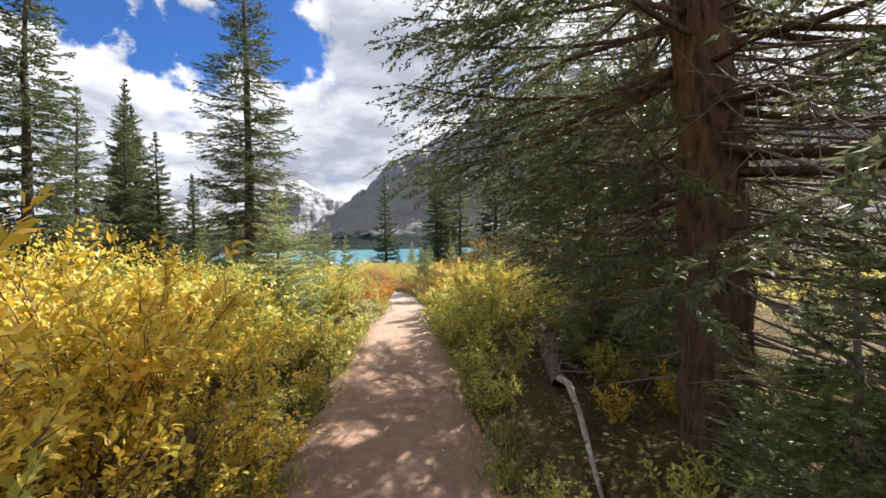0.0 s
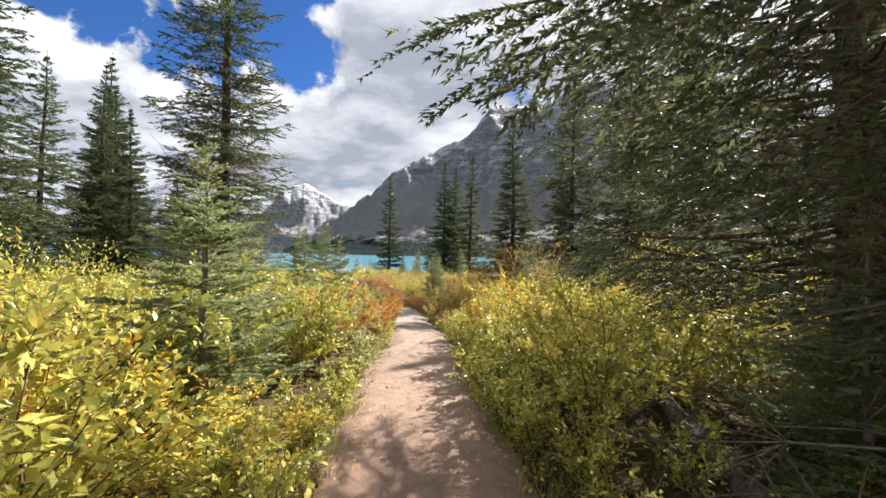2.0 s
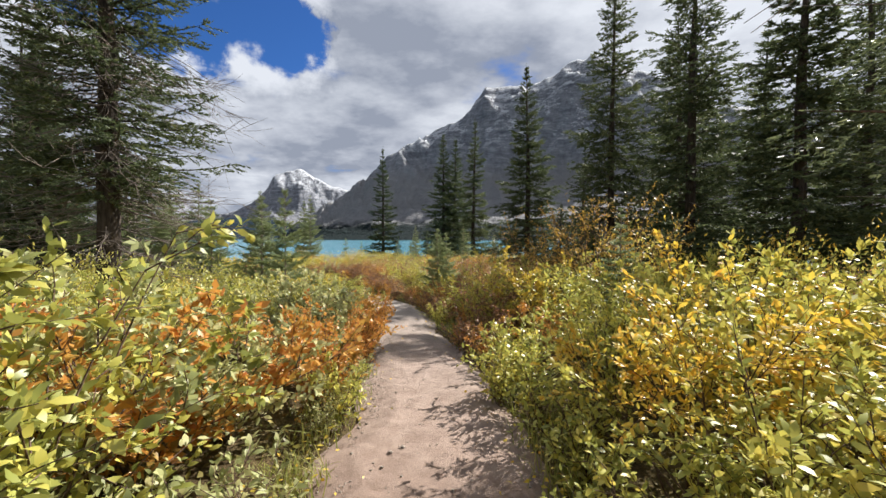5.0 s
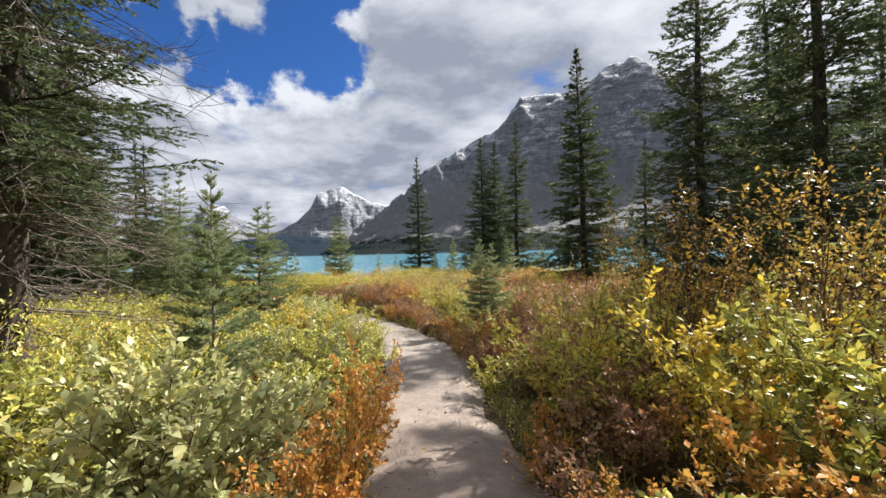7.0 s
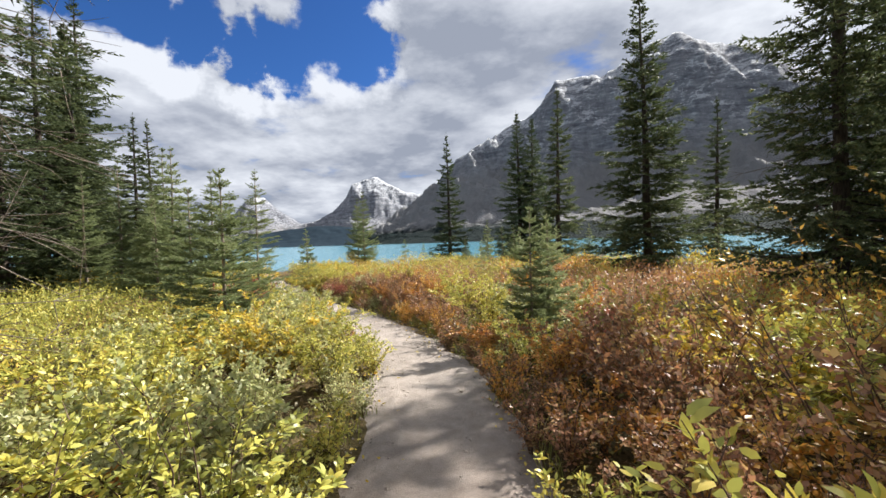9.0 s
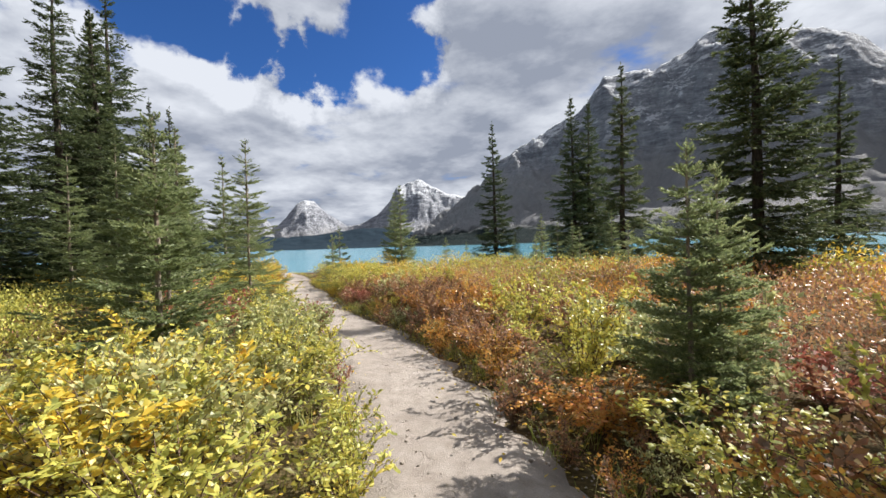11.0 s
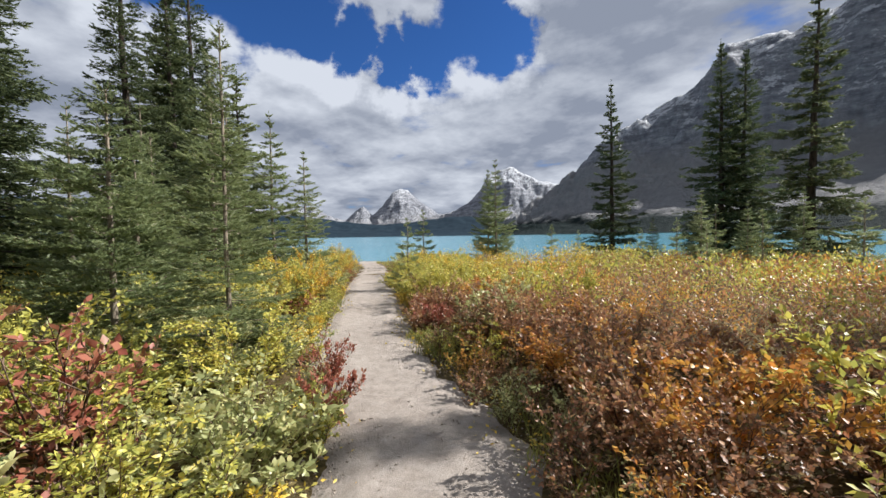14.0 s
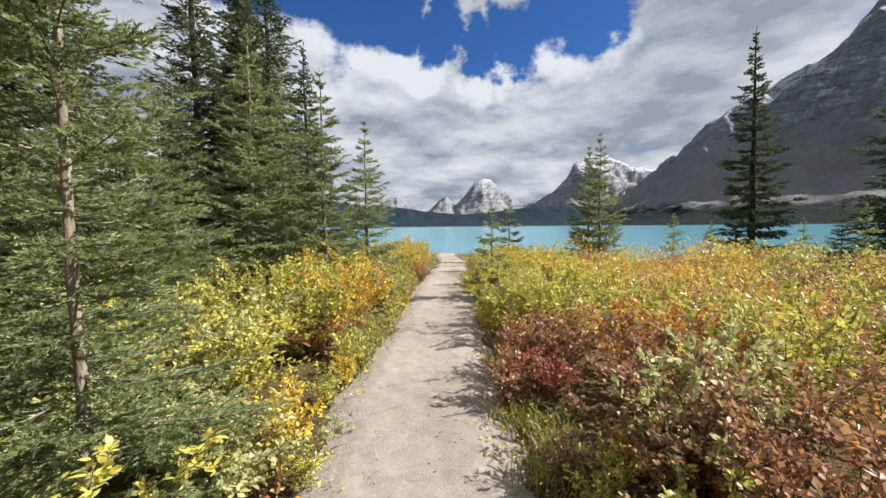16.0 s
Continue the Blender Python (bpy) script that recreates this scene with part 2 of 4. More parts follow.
MAT = {}
MAT["litter"], MAT["path"], MAT["water"] = ground_material(), path_material(), water_material()
MAT["rock_near"] = rock_material("limestone", 430, 400)
MAT["rock_far"] = rock_material("far_limestone", 370, 150)
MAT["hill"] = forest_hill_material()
MAT["needles"] = leaf_material("spruce_needles", ((0.0, (0.034, 0.048, 0.024)), (0.35, (0.070, 0.094, 0.042)), (0.7, (0.125, 0.15, 0.062)), (1.0, (0.25, 0.25, 0.12))), 0.6, 0.36, 0.25)
MAT["needles_blue"] = leaf_material("young_needles", ((0.0, (0.10, 0.135, 0.06)), (0.4, (0.205, 0.25, 0.11)), (0.75, (0.33, 0.37, 0.17)), (1.0, (0.55, 0.54, 0.31))), 0.45, 0.5, 0.4)
MAT["needles_old"] = leaf_material("old_spruce_needles", ((0.0, (0.045, 0.055, 0.028)), (0.35, (0.085, 0.105, 0.05)), (0.7, (0.15, 0.165, 0.08)), (1.0, (0.32, 0.31, 0.17))), 0.42, 0.5, 0.45)
MAT["dead"] = bark_material("dead_twigs", (0.095, 0.078, 0.066), (0.28, 0.235, 0.20))
MAT["bark"] = bark_material("spruce_bark", (0.042, 0.027, 0.02), (0.175, 0.105, 0.072))
# darker copy of the bark: the crown's shade on the trunk, put into its colour
MAT["bark_shaded"] = bark_material("shaded_bark", (0.03, 0.024, 0.02), (0.10, 0.08, 0.065))
MAT["bark_pale"] = bark_material("young_bark", (0.15, 0.12, 0.09), (0.34, 0.29, 0.23))
MAT["log"] = bark_material("weathered_wood", (0.05, 0.042, 0.036), (0.20, 0.175, 0.15), 14)
MAT["bleached"] = bark_material("bleached_wood", (0.26, 0.23, 0.20), (0.52, 0.48, 0.43), 16)
MAT["stem"] = bark_material("shrub_stems", (0.07, 0.045, 0.032), (0.22, 0.15, 0.11), 25)
MAT["gold"] = leaf_material("golden_willow_leaves", ((0.0, (0.26, 0.24, 0.05)), (0.3, (0.58, 0.47, 0.07)), (0.65, (0.78, 0.54, 0.07)), (1.0, (0.72, 0.34, 0.05))))
MAT["lime"] = leaf_material("yellow_green_willow_leaves", ((0.0, (0.17, 0.20, 0.05)), (0.35, (0.40, 0.41, 0.095)), (0.7, (0.64, 0.57, 0.12)), (1.0, (0.74, 0.54, 0.11))))
MAT["silver"] = leaf_material("silvery_willow_leaves", ((0.0, (0.24, 0.27, 0.10)), (0.4, (0.42, 0.44, 0.19)), (0.75, (0.59, 0.55, 0.26)), (1.0, (0.64, 0.48, 0.14))))
MAT["orange"] = leaf_material("orange_birch_leaves", ((0.0, (0.28, 0.22, 0.06)), (0.3, (0.58, 0.34, 0.07)), (0.7, (0.64, 0.28, 0.06)), (1.0, (0.45, 0.12, 0.06))))
MAT["russet"] = leaf_material("russet_birch_leaves", ((0.0, (0.17, 0.18, 0.08)), (0.2, (0.21, 0.14, 0.09)), (0.42, (0.35, 0.18, 0.10)), (0.62, (0.43, 0.21, 0.10)), (0.8, (0.52, 0.37, 0.14)), (1.0, (0.30, 0.09, 0.07))))
MAT["autumn"] = leaf_material("autumn_willow_leaves", ((0.0, (0.20, 0.17, 0.04)), (0.35, (0.42, 0.27, 0.05)), (0.7, (0.58, 0.36, 0.06)), (1.0, (0.55, 0.22, 0.04))))
MAT["red"] = leaf_material("crimson_leaves", ((0.0, (0.22, 0.15, 0.06)), (0.4, (0.38, 0.15, 0.09)), (1.0, (0.36, 0.08, 0.07))))
MAT["grass"] = leaf_material("grass_blades", ((0.0, (0.12, 0.16, 0.03)), (0.5, (0.28, 0.30, 0.06)), (1.0, (0.48, 0.40, 0.16))), 0.5)
MAT["herb"] = leaf_material("herb_leaves", ((0.0, (0.10, 0.07, 0.03)), (0.35, (0.17, 0.13, 0.04)), (0.65, (0.20, 0.21, 0.05)), (1.0, (0.42, 0.34, 0.08))))
MAT["stone"] = bark_material("gravel_stones", (0.20, 0.16, 0.13), (0.48, 0.42, 0.37), 30)


# ---- shared shape helpers ----
def link_mesh(name, verts, faces, mat, smooth=False):
    """One mesh out of an array of corners and an array of faces with three or four corners each."""
    verts, faces = np.asarray(verts, dtype=np.float32), np.asarray(faces, dtype=np.int32)
    me = bpy.data.meshes.new(name)
    n, k = faces.shape
    me.vertices.add(len(verts))
    me.vertices.foreach_set("co", verts.ravel())
    me.loops.add(n * k)
    me.loops.foreach_set("vertex_index", faces.ravel())
    me.polygons.add(n)
    me.polygons.foreach_set("loop_start", np.arange(0, n * k, k, dtype=np.int32))
    me.polygons.foreach_set("loop_total", np.full(n, k, dtype=np.int32))
    if smooth:
        me.polygons.foreach_set("use_smooth", np.ones(n, dtype=bool))
    me.materials.append(mat)
    me.update(calc_edges=True)
    me.validate()
    return me


def part(name, me, parent, label=""):
    ob = new(name, me)
    ob.parent = parent
    if label:
        ob["label"] = label
    return ob


def tubes(lines, sides=5):
    """Tapered tubes along polylines, each given as (points, radii); returns corners and quads."""
    vs, fs, base = [], [], 0
    ang = np.arange(sides) * 2 * np.pi / sides
    for pts, rad in lines:
        pts, rad = np.asarray(pts, float), np.asarray(rad, float)
        d = np.gradient(pts, axis=0)
        d /= np.linalg.norm(d, axis=1, keepdims=True) + 1e-9
        ref = np.where(np.abs(d[:, 2:3]) > 0.9, np.array([[1.0, 0, 0]]), np.array([[0, 0, 1.0]]))
        u = np.cross(d, ref)
        u /= np.linalg.norm(u, axis=1, keepdims=True) + 1e-9
        w = np.cross(d, u)
        ring = pts[:, None] + rad[:, None, None] * (np.cos(ang)[None, :, None] * u[:, None] + np.sin(ang)[None, :, None] * w[:, None])
        vs.append(ring.reshape(-1, 3))
        k = np.arange(len(pts) - 1)[:, None] * sides + base
        j, j2 = np.arange(sides)[None], (np.arange(sides)[None] + 1) % sides
        fs.append(np.stack([k + j, k + j2, k + sides + j2, k + sides + j], -1).reshape(-1, 4))
        base += len(pts) * sides
    return np.concatenate(vs), np.concatenate(fs)


def unit(v):
    return v / (np.linalg.norm(v, axis=-1, keepdims=True) + 1e-9)


# ---- the lie of the land ----
LAND_Y = (-25, 8, 11, 13.5, 18, 20, 30, 38, 42, 46, 60)
LAND_Z = (0.46, 0.43, 0.38, 0.20, 0.05, 0.0, -0.08, -0.22, -0.38, -0.62, -1.6)
TRAIL = ((-0.70, -14), (-0.72, 0), (-0.80, 2.8), (-1.08, 6), (-1.26, 8.5), (-1.33, 11), (-1.85, 14), (-2.53, 17.05), (-3.70, 19.2), (-5.20, 21.2), (-6.52, 22.52), (-7.92, 23.9), (-9.6, 26.2), (-12.2, 29.3), (-17.0, 35.6), (-21.5, 40.5), (-23.5, 43.5))
LAKE_Z = -0.42


def land(x, y):
    x, y = np.asarray(x, float), np.asarray(y, float)
    yy = y + 1.5 * np.sin(x * 0.09) + np.where(x < -12, (-12 - x) * 0.12, 0)
    z = np.interp(yy, LAND_Y, LAND_Z)
    return z


def smooth_line(points, steps):
    p = np.array([points[0], *points, points[-1]], float)
    out = []
    for i in range(1, len(p) - 2):
        t = np.linspace(0, 1, steps, endpoint=False)[:, None]
        a, b, c, d = p[i - 1], p[i], p[i + 1], p[i + 2]
        out.append(0.5 * (2 * b + (c - a) * t + (2 * a - 5 * b + 4 * c - d) * t * t + (3 * b - a - 3 * c + d) * t ** 3))
    return np.concatenate(out + [p[-1:]])


TRAIL_LINE = smooth_line(TRAIL, 24)


def trail_half(y):
    """Half the trodden width: broad in the wood, pinched between the willows, wider again towards the lake."""
    return np.interp(y, (5, 8, 10.5, 13, 15.5, 18, 24), (0.66, 0.58, 0.42, 0.41, 0.50, 0.46, 0.47))


def trail_distance(x, y):
    """Distance to the trail's middle, and the side (+1: to its right)."""
    d = TRAIL_LINE - (x, y)
    i = int(np.argmin((d ** 2).sum(1)))
    j = min(max(i, 1), len(TRAIL_LINE) - 2)
    t = TRAIL_LINE[j + 1] - TRAIL_LINE[j - 1]
    side = 1 if t[0] * (y - TRAIL_LINE[i, 1]) - t[1] * (x - TRAIL_LINE[i, 0]) < 0 else -1
    return float(np.sqrt((d[i] ** 2).sum())), side


def build_ground():
    def axis(lo, hi, fine, reach):
        a = list(np.arange(lo, hi + 1e-6, fine))
        s, up, dn = fine, hi, lo
        while up < reach or dn > -reach:
            s *= 1.35
            up, dn = up + s, dn - s
            a.append(up), a.insert(0, dn)
        return np.array(a)
    xs, ys = axis(-36, 30, 0.6, 4700), axis(-12, 56, 0.6, 4700)
    X, Y = np.meshgrid(xs, ys)
    Z = land(X, Y)
    rng = np.random.default_rng(5)
    near = (X > -36) & (X < 30) & (Y > -12) & (Y < 56)
    Z = Z + np.where(near, rng.normal(0, 0.018, X.shape), 0)
    d = np.full(X.shape, 9.0)
    for p in TRAIL_LINE[::6]:
        d = np.minimum(d, np.hypot(X - p[0], Y - p[1]))
    Z = Z - 0.09 * np.clip((0.85 - d) / 0.3, 0, 1)
    nx, ny = len(xs), len(ys)
    k = (np.arange(ny - 1)[:, None] * nx + np.arange(nx - 1)[None]).ravel()
    me = link_mesh("ground", np.stack([X, Y, Z], -1).reshape(-1, 3), np.stack([k, k + 1, k + nx + 1, k + nx], -1), MAT["litter"], True)
    tagged(new("ground", me), "dark leaf-littered soil sloping gently to the lake", "ground", kind="structure")


def build_trail():
    rng = np.random.default_rng(8)
    line = smooth_line(TRAIL, 40)
    t = unit(np.gradient(line, axis=0))
    nrm = np.stack([t[:, 1], -t[:, 0]], -1)
    cols = np.linspace(-1, 1, 15)
    wob = [np.interp(np.arange(len(line)), np.arange(0, len(line) + 6, 6), rng.normal(0, 0.06, len(range(0, len(line) + 6, 6)))) for _ in (0, 1)]
    half = trail_half(line[:, 1]) + 0.02
    P = []
    for c in cols:
        w = half + np.where(c < 0, wob[0], wob[1]) * abs(c)
        w = w + (abs(c) == 1) * 0.25
        xy = line + nrm * (c * w)[:, None]
        dish = 0.035 if abs(c) < 1 else -0.07
        z = land(xy[:, 0], xy[:, 1]) + dish + rng.normal(0, 0.005, len(line)) - 0.02 * (1 - c * c)
        P.append(np.column_stack([xy, z]))
    P = np.stack(P, 1)
    n, m = P.shape[:2]
    k = (np.arange(n - 1)[:, None] * m + np.arange(m - 1)[None]).ravel()
    me = link_mesh("path", P.reshape(-1, 3), np.stack([k, k + 1, k + m + 1, k + m], -1), MAT["path"], True)
    tagged(new("path", me), "narrow trodden footpath of reddish earth and pale grit", "path", kind="structure")


def build_lake():
    v = [(-4500, 30, LAKE_Z), (4500, 30, LAKE_Z), (4500, 4600, LAKE_Z), (-4500, 4600, LAKE_Z)]
    tagged(new("water", link_mesh("water", v, [(0, 1, 2, 3)], MAT["water"])), "calm turquoise glacial lake reaching to the mountains", "lake", kind="structure")


def mountain(name, label, summits, foot, ridge, mat, seed, rough, cols=420, rows=110, cliff=0.5):
    """A mountain wall seen from the lake. summits: bearing in degrees and height over the lake of the crest; foot, ridge: distance of its foot and crest."""
    az = np.linspace(summits[0][0], summits[-1][0], cols)
    hgt = np.interp(az, [s[0] for s in summits], [s[1] for s in summits])
    jag = [noise.fractal(Vector((a * 0.55, seed, 0)), 0.8, 2.2, 6) for a in az]
    hgt = hgt + np.array(jag) * rough * 0.2
    s = np.linspace(0, 1.25, rows)
    A, S = np.meshgrid(np.radians(az), s)
    prof = np.where(S <= 1, (1 - cliff) * S ** 1.25 + cliff * (1 / (1 + np.exp(-(S - 0.74) * 13)) - 1 / (1 + np.exp(0.74 * 13))) / (1 / (1 + np.exp(-0.26 * 13)) - 1 / (1 + np.exp(0.74 * 13))), 1 - (S - 1) * 1.6)
    D = foot + (ridge - foot) * S
    X, Y = D * np.sin(A), D * np.cos(A)
    N = np.zeros_like(X)
    noise.seed_set(seed)
    for i in range(rows):
        for j in range(cols):
            p = Vector((X[i, j] * 0.004, Y[i, j] * 0.004, seed))
            N[i, j] = noise.ridged_multi_fractal(p, 0.9, 2.1, 6, 1.0, 2.0) - 1.1 + 0.6 * noise.noise(p * 0.35)
    fade = np.clip((S - 0.14) * 1.5, 0, 1) * np.clip(1.15 - np.abs(S - 1) * 0.1, 0, 1)
    crest = np.exp(-((S - 1) / 0.12) ** 2)
    Z = LAKE_Z - 1 + hgt[None] * prof + N * rough * fade * (1 - 0.75 * crest)
    # limestone benches
    step = 46.0
    q = Z / step + 0.8 * N
    Zt = (np.floor(q) + np.clip((q - np.floor(q)) * 2.2 - 0.6, 0, 1) - 0.8 * N) * step
    bench = np.clip((S - 0.45) * 4, 0, 1) * (1 - crest * 0.5)
    Z = Z * (1 - 0.16 * bench) + Zt * 0.16 * bench
    k = (np.arange(rows - 1)[:, None] * cols + np.arange(cols - 1)[None]).ravel()
    me = link_mesh(name, np.stack([X, Y, Z], -1).reshape(-1, 3), np.stack([k, k + 1, k + cols + 1, k + cols], -1), mat, True)
    return tagged(new(name, me), label, "mountain", kind="structure")


def build_mountains():
    mountain("backdrop_mountain_wall", "long grey limestone mountain wall dusted with snow above scree fans", ((-20.5, 20), (-17, 120), (-13.5, 265), (-12.7, 290), (-10.4, 375), (-8.2, 510), (-6.8, 565), (-3.5, 655), (0, 745), (3, 800), (6.2, 1000), (9, 1010), (12.5, 1000), (18, 1140), (21, 1160), (25, 1070), (29, 960), (32, 810), (38, 700), (48, 620), (62, 500), (80, 300)), 1250, 2750, MAT["rock_near"], 11, 95)
    mountain("backdrop_snowy_peak", "dark rocky peak with a snow-covered shoulder and glacier", ((-31, 200), (-27.5, 240), (-25, 330), (-23.2, 480), (-22.2, 620), (-20.5, 665), (-19.1, 690), (-17.5, 640), (-15, 545), (-12.6, 500), (-8, 450), (-4, 300)), 3050, 4250, MAT["rock_far"], 23, 70, 220, 70)
    mountain("backdrop_pyramid_peak", "snow-dusted pyramid-shaped peak far across the lake", ((-66, 300), (-52, 290), (-48, 300), (-46.5, 330), (-43.5, 200), (-42, 190), (-40.6, 300), (-39.6, 330), (-38.4, 240), (-37, 330), (-35.6, 490), (-34.6, 520), (-33.4, 510), (-31.5, 360), (-29.2, 255), (-26.5, 260), (-24, 300)), 3200, 4500, MAT["rock_far"], 31, 55, 260, 60)
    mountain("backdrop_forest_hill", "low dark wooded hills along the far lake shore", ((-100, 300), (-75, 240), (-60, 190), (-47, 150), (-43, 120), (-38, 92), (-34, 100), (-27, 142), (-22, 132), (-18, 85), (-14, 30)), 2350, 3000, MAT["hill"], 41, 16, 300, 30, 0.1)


build_ground()
build_trail()
build_lake()
build_mountains()


# ---- conifers ----
def needle_cloud(rng, p0, p1, per_metre, length, width, spread=1.0, size=None):
    """Needles set all round the twigs that run from p0 to p1: one thin triangle each."""
    seg = p1 - p0
    ln = np.linalg.norm(seg, axis=1)
    cnt = np.maximum((ln * per_metre * rng.uniform(0.75, 1.25, len(ln))).astype(int), 3)
    idx = np.repeat(np.arange(len(ln)), cnt)
    f = rng.random(len(idx))
    base = p0[idx] + seg[idx] * f[:, None]
    ax = unit(seg)[idx]
    rad = rng.normal(size=base.shape)
    rad -= (rad * ax).sum(1, keepdims=True) * ax
    rad = unit(rad)
    d = unit(ax * rng.uniform(0.55, 1.0, (len(idx), 1)) + rad * (1, 1, 0.6) * spread * rng.uniform(0.4, 0.9, (len(idx), 1)) + (0, 0, 0.1))
    side = unit(np.cross(d, rng.normal(size=d.shape)))
    nl = length * rng.uniform(0.6, 1.25, (len(idx), 1)) * (1.0 if size is None else size[idx][:, None])
    v = np.stack([base - side * width / 2, base + side * width / 2, base + d * nl], 1).reshape(-1, 3)
    return v, np.arange(len(v)).reshape(-1, 3)


def conifer(name, label, height, radius, branches=140, twigs=12, total=30000, needle=0.07, width=0.016, clear=0.06, droop=0.25, dead=0, trunk=None, ragged=0.3, seed=1, needles="needles", bark="bark", power=0.75, hang=0.25, site=None, whorl=7):
    """A spruce: tapering trunk, whorled limbs with side twigs clad in needles, and bare dead limbs low down where it has them."""
    rng = np.random.default_rng(seed)
    root = tagged(new(name), label, "tree")
    r0 = trunk or height * 0.014 + 0.012
    rings = 60 if site else 14
    zs = np.linspace(-0.1, height, rings)
    bend = np.stack([np.interp(np.linspace(0, 13, rings), np.arange(14), w) for w in np.cumsum(rng.normal(0, 0.012, (14, 2)), 0).T], -1) * height / 8
    tp = np.column_stack([bend, zs])
    tr = r0 * (1 - np.clip(zs / height, 0, 1)) ** 0.85 + 0.006
    tr[0] *= 1.35
    v, f = tubes([(tp, tr)], 22 if site else 10)
    v[:, :2] += rng.normal(0, r0 * (0.08 if site else 0.05), (len(v), 2))
    part("trunk", link_mesh("trunk", v, f, MAT[bark], True), root)
    limbs, a, b = [], [], []
    for i in range(branches):
        level = (i // whorl + 0.5 + rng.normal(0, 0.12 if i % 3 else 0.4)) * whorl / branches
        h = clear + (1 - clear) * min(max(level, 0.0), 1.0) ** 1.08
        h = min(h, 0.985)
        az = i * 2.399 + rng.normal(0, 0.35)
        if site and 2.9 < h * height < 6.5 and i % 4 == 0:
            az = math.pi + rng.normal(0, 0.6)       # reaching out over the light of the trail
        prof = (1 - h) ** power
        low = np.clip((h - clear) / 0.12 + 0.45, 0.35, 1)
        L = max(radius * prof * low * rng.uniform(1 - ragged, 1 + ragged * 0.6), 0.05 + 0.02 * radius)
        if site:        # kept clear of the trail by its walkers
            reach = 1.3 if h * height < 2.9 else 0.1
            for f in np.linspace(0.15, 1, 18):
                d, side = trail_distance(site[0] + f * L * math.cos(az), site[1] + f * L * math.sin(az))
                if d < reach or side < 0:
                    L *= max(f - 0.05, 0.1)
                    break
        e = np.interp(h, (0, 0.5, 0.85, 1), (-droop - 0.05, -droop * 0.6, 0.25, 1.1)) + rng.normal(0, 0.1)
        up = np.interp(h, (0, 0.6, 1), (0.30, 0.22, 0.1))
        s = np.linspace(0, 1, 6)[:, None]
        r = np.array([[math.cos(az), math.sin(az), 0]])
        base = np.array([np.interp(h * height, zs, tp[:, 0]), np.interp(h * height, zs, tp[:, 1]), h * height])
        sway = np.array([[-math.sin(az), math.cos(az), 0]]) * rng.normal(0, 0.08) * L
        pts = base + r * L * s + sway * s ** 2 + np.array([[0, 0, 1.0]]) * L * (e * s + up * s ** 2)
        limbs.append((pts, np.linspace(max(0.009 * L, 0.005), 0.003, 6) * (1 + 0.4 * (height > 6))))
        n = max(int(twigs * (0.45 + 0.75 * L / radius)), 4)
        ss = np.sort(rng.uniform(0.38 if site else 0.05, 1.0, n))
        sides = np.where(np.arange(n) % 2 == 0, 1.0, -1.0)
        q = np.stack([np.interp(ss, s[:, 0], pts[:, k]) for k in range(3)], -1)
        tang = unit(pts[-1] - pts[0])
        lat = np.array([-math.sin(az), math.cos(az), 0])
        ang = rng.uniform(0.6, 1.05, n)
        d = tang * np.cos(ang)[:, None] + lat * (sides * np.sin(ang))[:, None] + np.column_stack([np.zeros((n, 2)), rng.normal(-hang, 0.10, n)])
        tl = (L * 0.42 * (1 - 0.70 * ss) + 0.03 + 0.02 * radius * min(1, L * 2)) * rng.uniform(0.6, 1.2, n)
        a.append(q), b.append(q + unit(d) * tl[:, None])
        a.append(pts[3 if site else 2:-1]), b.append(pts[4 if site else 3:])
        # second order twigs
        mid = q + unit(d) * tl[:, None] * rng.uniform(0.35, 0.7, (n, 1))
        d2 = unit(d + tang * 0.9 + rng.normal(0, 0.3, (n, 3)) * (1, 1, 0.4) + (0, 0, -hang * 0.6))
        a.append(mid), b.append(mid + d2 * tl[:, None] * 0.55)
    a.append(np.array([[bend[-1, 0], bend[-1, 1], height * 0.93]])), b.append(np.array([[bend[-1, 0], bend[-1, 1], height * 1.02]]))
    v, f = tubes(limbs, 3)
    tagged(part("branchwork", link_mesh("branchwork", v, f, MAT[bark], True), root), kind="stuff")
    a, b = np.concatenate(a), np.concatenate(b)
    if site:            # the top, high over the trail, is thinner
        keep = (a[:, 2] < 5.2) | (rng.random(len(a)) < 0.16)
        a, b = a[keep], b[keep]
    v, f = needle_cloud(rng, a, b, total / np.linalg.norm(b - a, axis=1).sum(), needle, width, 1.0, np.interp(a[:, 2], (0.7 * height, 0.97 * height), (1.0, 0.5)))
    part("crown", link_mesh("crown", v, f, MAT[needles]), root, "dense drooping sprays of green needles")
    if dead:
        lines = []
        for i in range(dead):
            h, az = rng.uniform(0.03, 0.42) * height, rng.uniform(0, 6.28)
            L = rng.uniform(0.4, 0.85) * radius
            if site and trail_distance(site[0] + L * math.cos(az), site[1] + L * math.sin(az))[0] < 1.5:
                continue
            s = np.linspace(0, 1, 5)[:, None]
            pts = np.array([[0, 0, h]]) + np.array([[math.cos(az), math.sin(az), 0]]) * L * s + np.array([[0, 0, 1]]) * L * (-0.25 * s + rng.normal(0, 0.12) * s * s) + np.cumsum(rng.normal(0, 0.03, (5, 3)), 0)
            lines.append((pts, np.linspace(0.016, 0.004, 5)))
            for _ in range(12):
                k = rng.integers(1, 5)
                d = unit(rng.normal(0, 0.6, 3) + unit(pts[-1] - pts[0]))
                lines.append((np.array([pts[k], pts[k] + d * L * 0.16, pts[k] + d * L * 0.3 + rng.normal(0, 0.05, 3)]), (0.005, 0.004, 0.002)))
        v, f = tubes(lines, 3)
